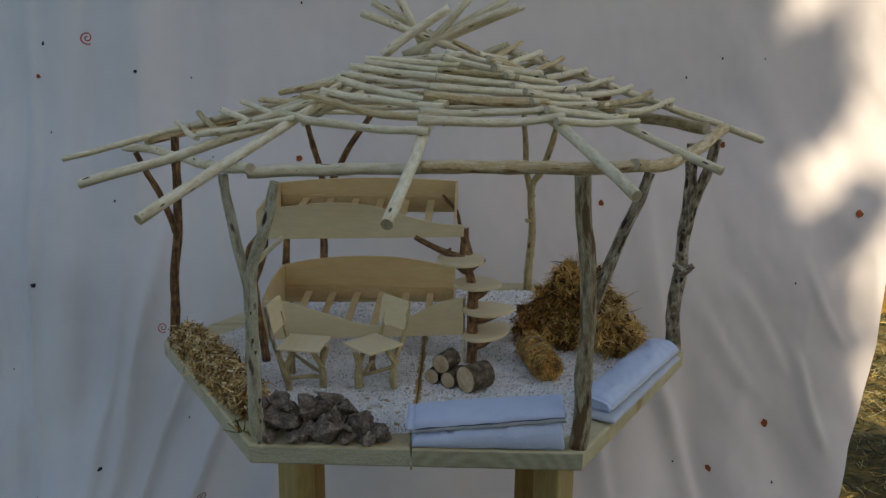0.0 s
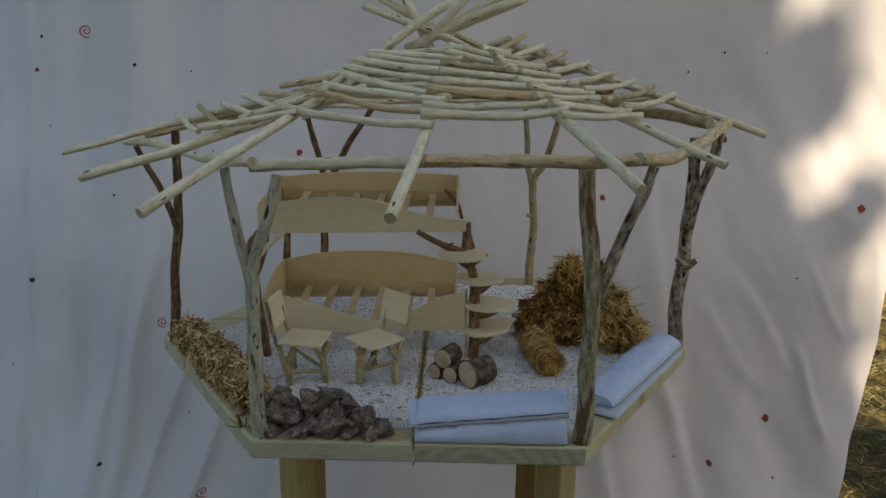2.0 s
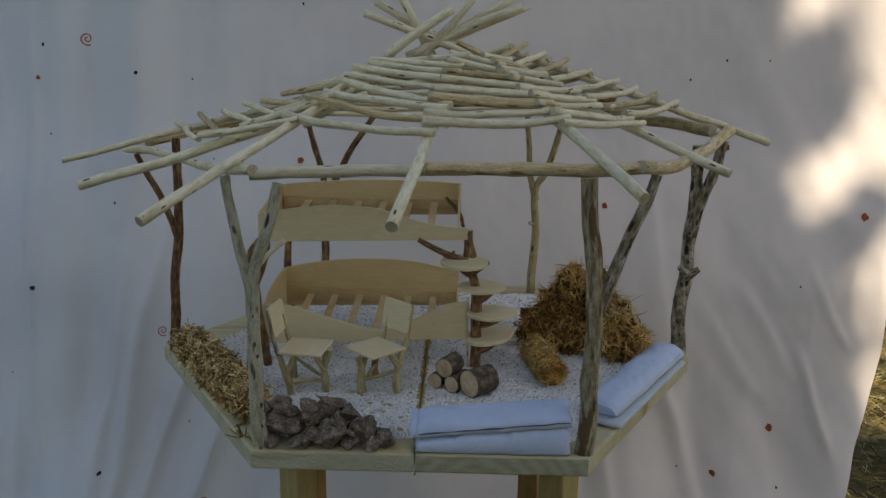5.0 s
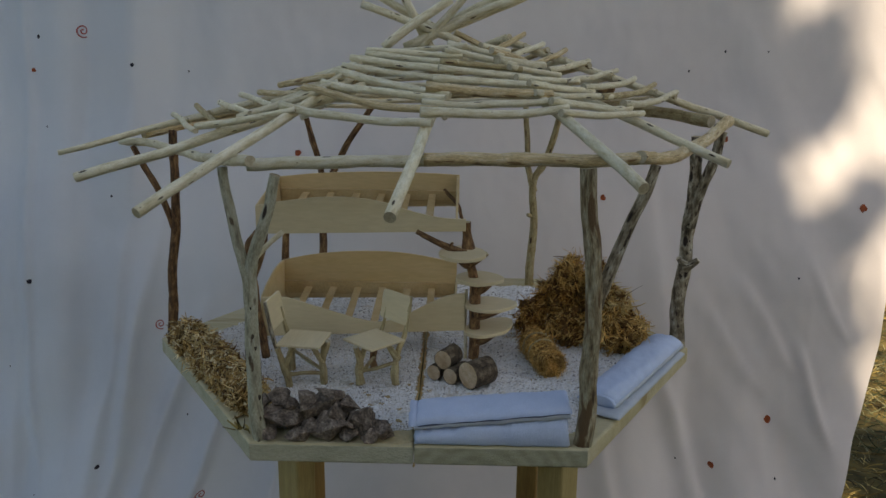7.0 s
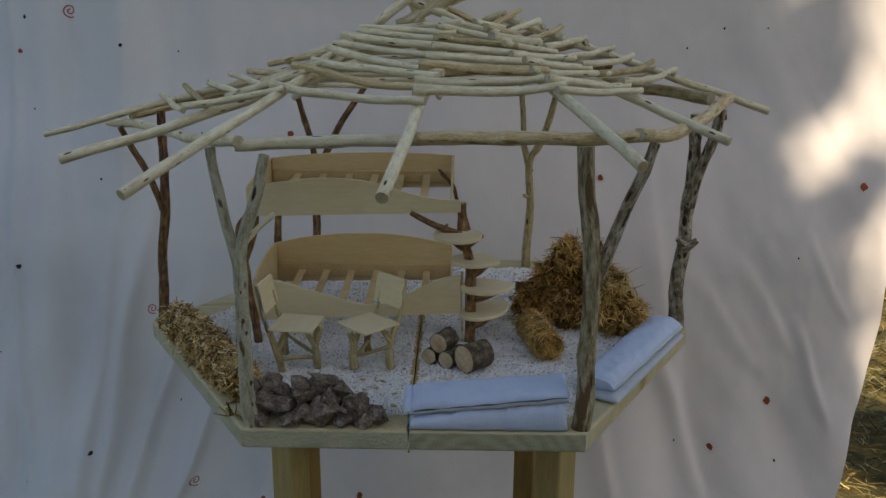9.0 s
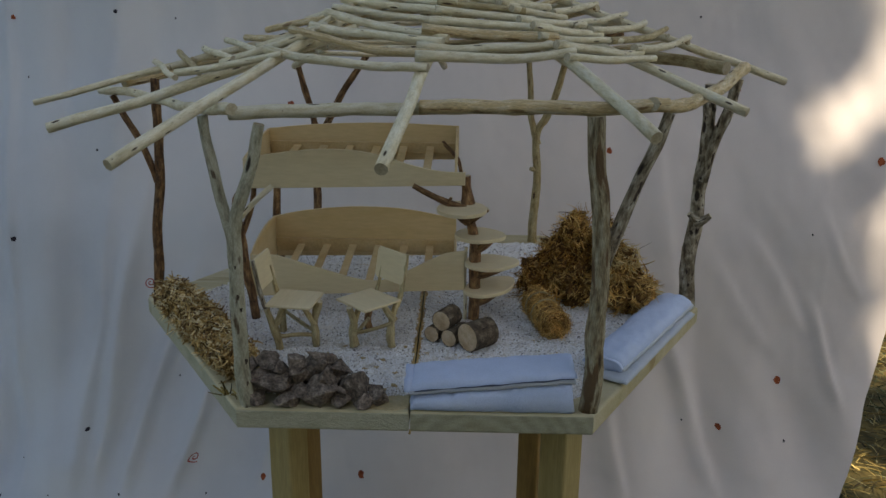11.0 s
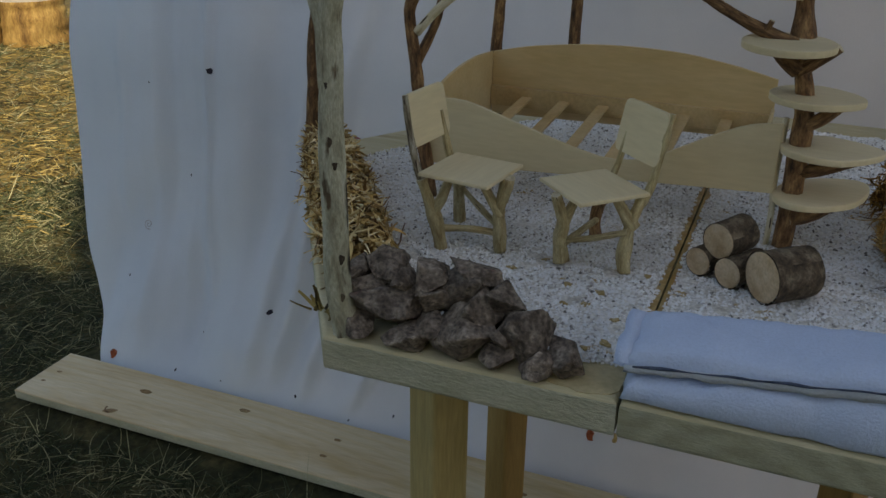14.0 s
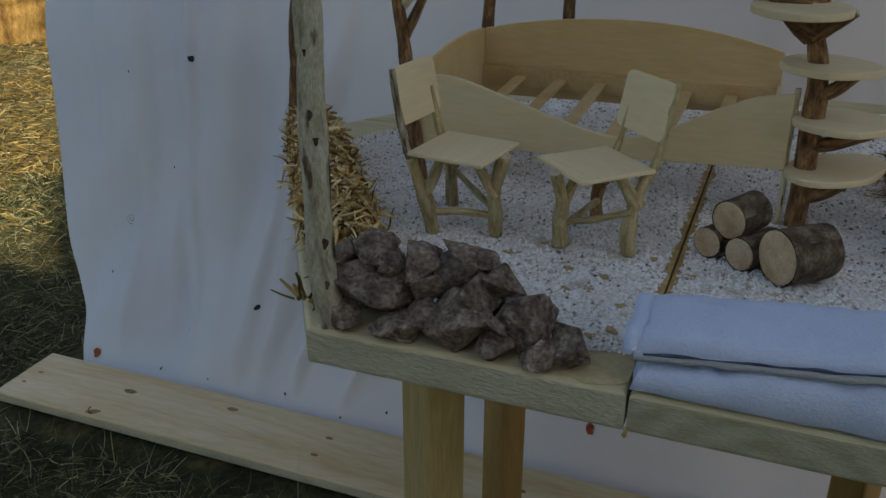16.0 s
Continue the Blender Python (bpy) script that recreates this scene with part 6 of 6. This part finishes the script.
# ---- shade tree behind the viewer ----
def build_tree():
    """Added unseen: its crown shades the model, with sun flecks at a few gaps."""
    tree = thing("shade_tree", (4.35, -6.2, GROUND), label="unseen broad leafy tree added to shade the model", category="tree")
    d = SUN_DIR
    u = d.cross(Vector((0, 0, 1))).normalized()
    v = u.cross(d).normalized()
    root = Vector((4.35, -6.2, GROUND))

    def spot(p):
        p = Vector(p)
        return p.dot(u), p.dot(v)

    gaps = [(*spot((1.112, 0.691, 1.108)), 0.060, 0.092), (*spot((1.05, 0.749, 1.61)), 0.046, 0.070)]
    ground_a, ground_b = spot((-2.2, 0.9, 0.03))
    rim = sorted(spot((x, cloth_y(x, z), z))[::-1] for x, z in ((1.13, 1.75), (1.165, 1.52), (1.19, 1.41), (1.225, 1.29), (1.30, 1.15), (1.31, 1.06), (1.26, 0.96), (1.20, 0.89), (1.19, 0.81), (1.24, 0.70), (1.27, 0.55), (1.27, 0.25)))
    clump_a, clump_b = spot((1.66, 1.16, 0.03))
    rng = np.random.default_rng(21)
    n = 27000
    cand = np.stack([rng.uniform(-4.6, 2.0, n), rng.uniform(-5.2, 3.2, n), rng.uniform(-0.9, 0.9, n)], 1)
    more = np.random.default_rng(22)
    cand = np.concatenate([cand, np.stack([more.uniform(-0.9, 0.95, 6000), more.uniform(-0.9, 2.2, 6000), more.uniform(-0.9, 0.9, 6000)], 1)])
    verts, faces = [], []
    for q in cand:
        a, b = q[0], q[1]
        edge = 0.09 * math.sin(b * 5) + 0.06 * math.sin(b * 13 + 1)
        r = 0.05 + 0.05 * rng.random()
        if abs((a + 1.3) / 3.4) ** 4 + abs((b + 1.0) / 4.3) ** 4 + 0.35 * noise.noise((a * 1.6, b * 1.6, 2.0)) > 1:
            continue
        in_clump = math.hypot(a - clump_a, (b - clump_b) * 1.3) < 0.42
        if a > np.interp(b, [q[0] for q in rim], [q[1] for q in rim]) + 0.075 - r * 1.35 + edge * 0.12 and not in_clump:
            continue
        if a < ground_a + 0.19 - r * 0.7 and b > ground_b - 0.20 + r * 0.7 + 0.8 * edge:
            continue
        if any(((a - ga) / (gr + r * 0.8)) ** 2 + ((b - gb) / (gs + r * 0.8)) ** 2 < 1 for ga, gb, gr, gs in gaps):
            continue
        p = u * a + v * b - d * (8.6 + q[2]) - root
        t = rng.normal(0, 1, 3)
        x = (u * 1.0 + d * 0.5 * t[0]).normalized()
        ang = rng.uniform(0, 6.28)
        x, y = x * math.cos(ang) + v * math.sin(ang), v * math.cos(ang) - x * math.sin(ang)
        k = len(verts)
        for e, w in ((-1.0, 0), (-0.3, 0.6), (0.4, 0.55), (1.0, 0), (0.4, -0.55), (-0.3, -0.6)):
            verts.append(p + x * e * r * 1.5 + y * w * r * 1.5)
        faces.append(tuple(range(k, k + 6)))
    part("crown", mesh_of("crown", verts, faces), M_TREE_LEAF, tree)
    top = Vector((3.95, -5.45, 5.7)) - root
    stick("trunk", [(0, 0, -0.1), (0.04, 0.05, 1.8), (0.0, 0.2, 3.8), top], 0.19, 0.07, M_BARK, tree, seed=401,
          branches=(([(0.0, 0.2, 3.6), (0.7, 0.6, 4.8), (1.4, 0.8, 5.7)], 0.07, 0.03), ([(0.0, 0.2, 3.5), (-0.7, 0.7, 4.7), (-1.3, 1.3, 5.5)], 0.07, 0.03)), rough=0.1, steps=5)


build_tree()


# ---- hedge behind the viewer ----
def add_unseen_hedge():
    """Made up and out of view: closes the sunward side against low sky light."""
    hedge = thing("hedge", (1.0, -7.6, GROUND), label="unseen tall leafy hedge added to block low sky light", category="hedge")
    rng = np.random.default_rng(77)
    n = 9000
    xs = rng.uniform(-11, 11, n)
    top = 3.1 + np.array([0.5 * noise.noise((x * 0.5, 0.0, 3.0)) for x in xs])
    mid = np.stack([xs, rng.normal(0, 0.28, n) + 0.022 * xs * xs, rng.uniform(0, 1, n) ** 0.9 * top], 1)
    a = rng.normal(0, 1, (n, 3))
    a /= np.linalg.norm(a, axis=1, keepdims=True)
    b = np.cross(a, rng.normal(0, 1, (n, 3)))
    b /= np.linalg.norm(b, axis=1, keepdims=True)
    size = rng.uniform(0.07, 0.15, n)[:, None]
    verts = np.stack([mid - a * size, mid + b * size * 0.6, mid + a * size, mid - b * size * 0.6], 1).reshape(-1, 3)
    faces = (np.arange(n)[:, None] * 4 + np.arange(4)[None]).tolist()
    part("foliage", mesh_of("foliage", verts.tolist(), faces), M_TREE_LEAF, hedge)
    for k in range(12):
        x = -10 + 20 * k / 11
        stick("stem", [(x, 0.022 * x * x, -0.05), (x + 0.05, 0.022 * x * x + 0.04, 1.2), (x - 0.04, 0.022 * x * x, 2.3)], 0.035, 0.015, M_BARK, hedge, seed=500 + k, steps=4)


add_unseen_hedge()
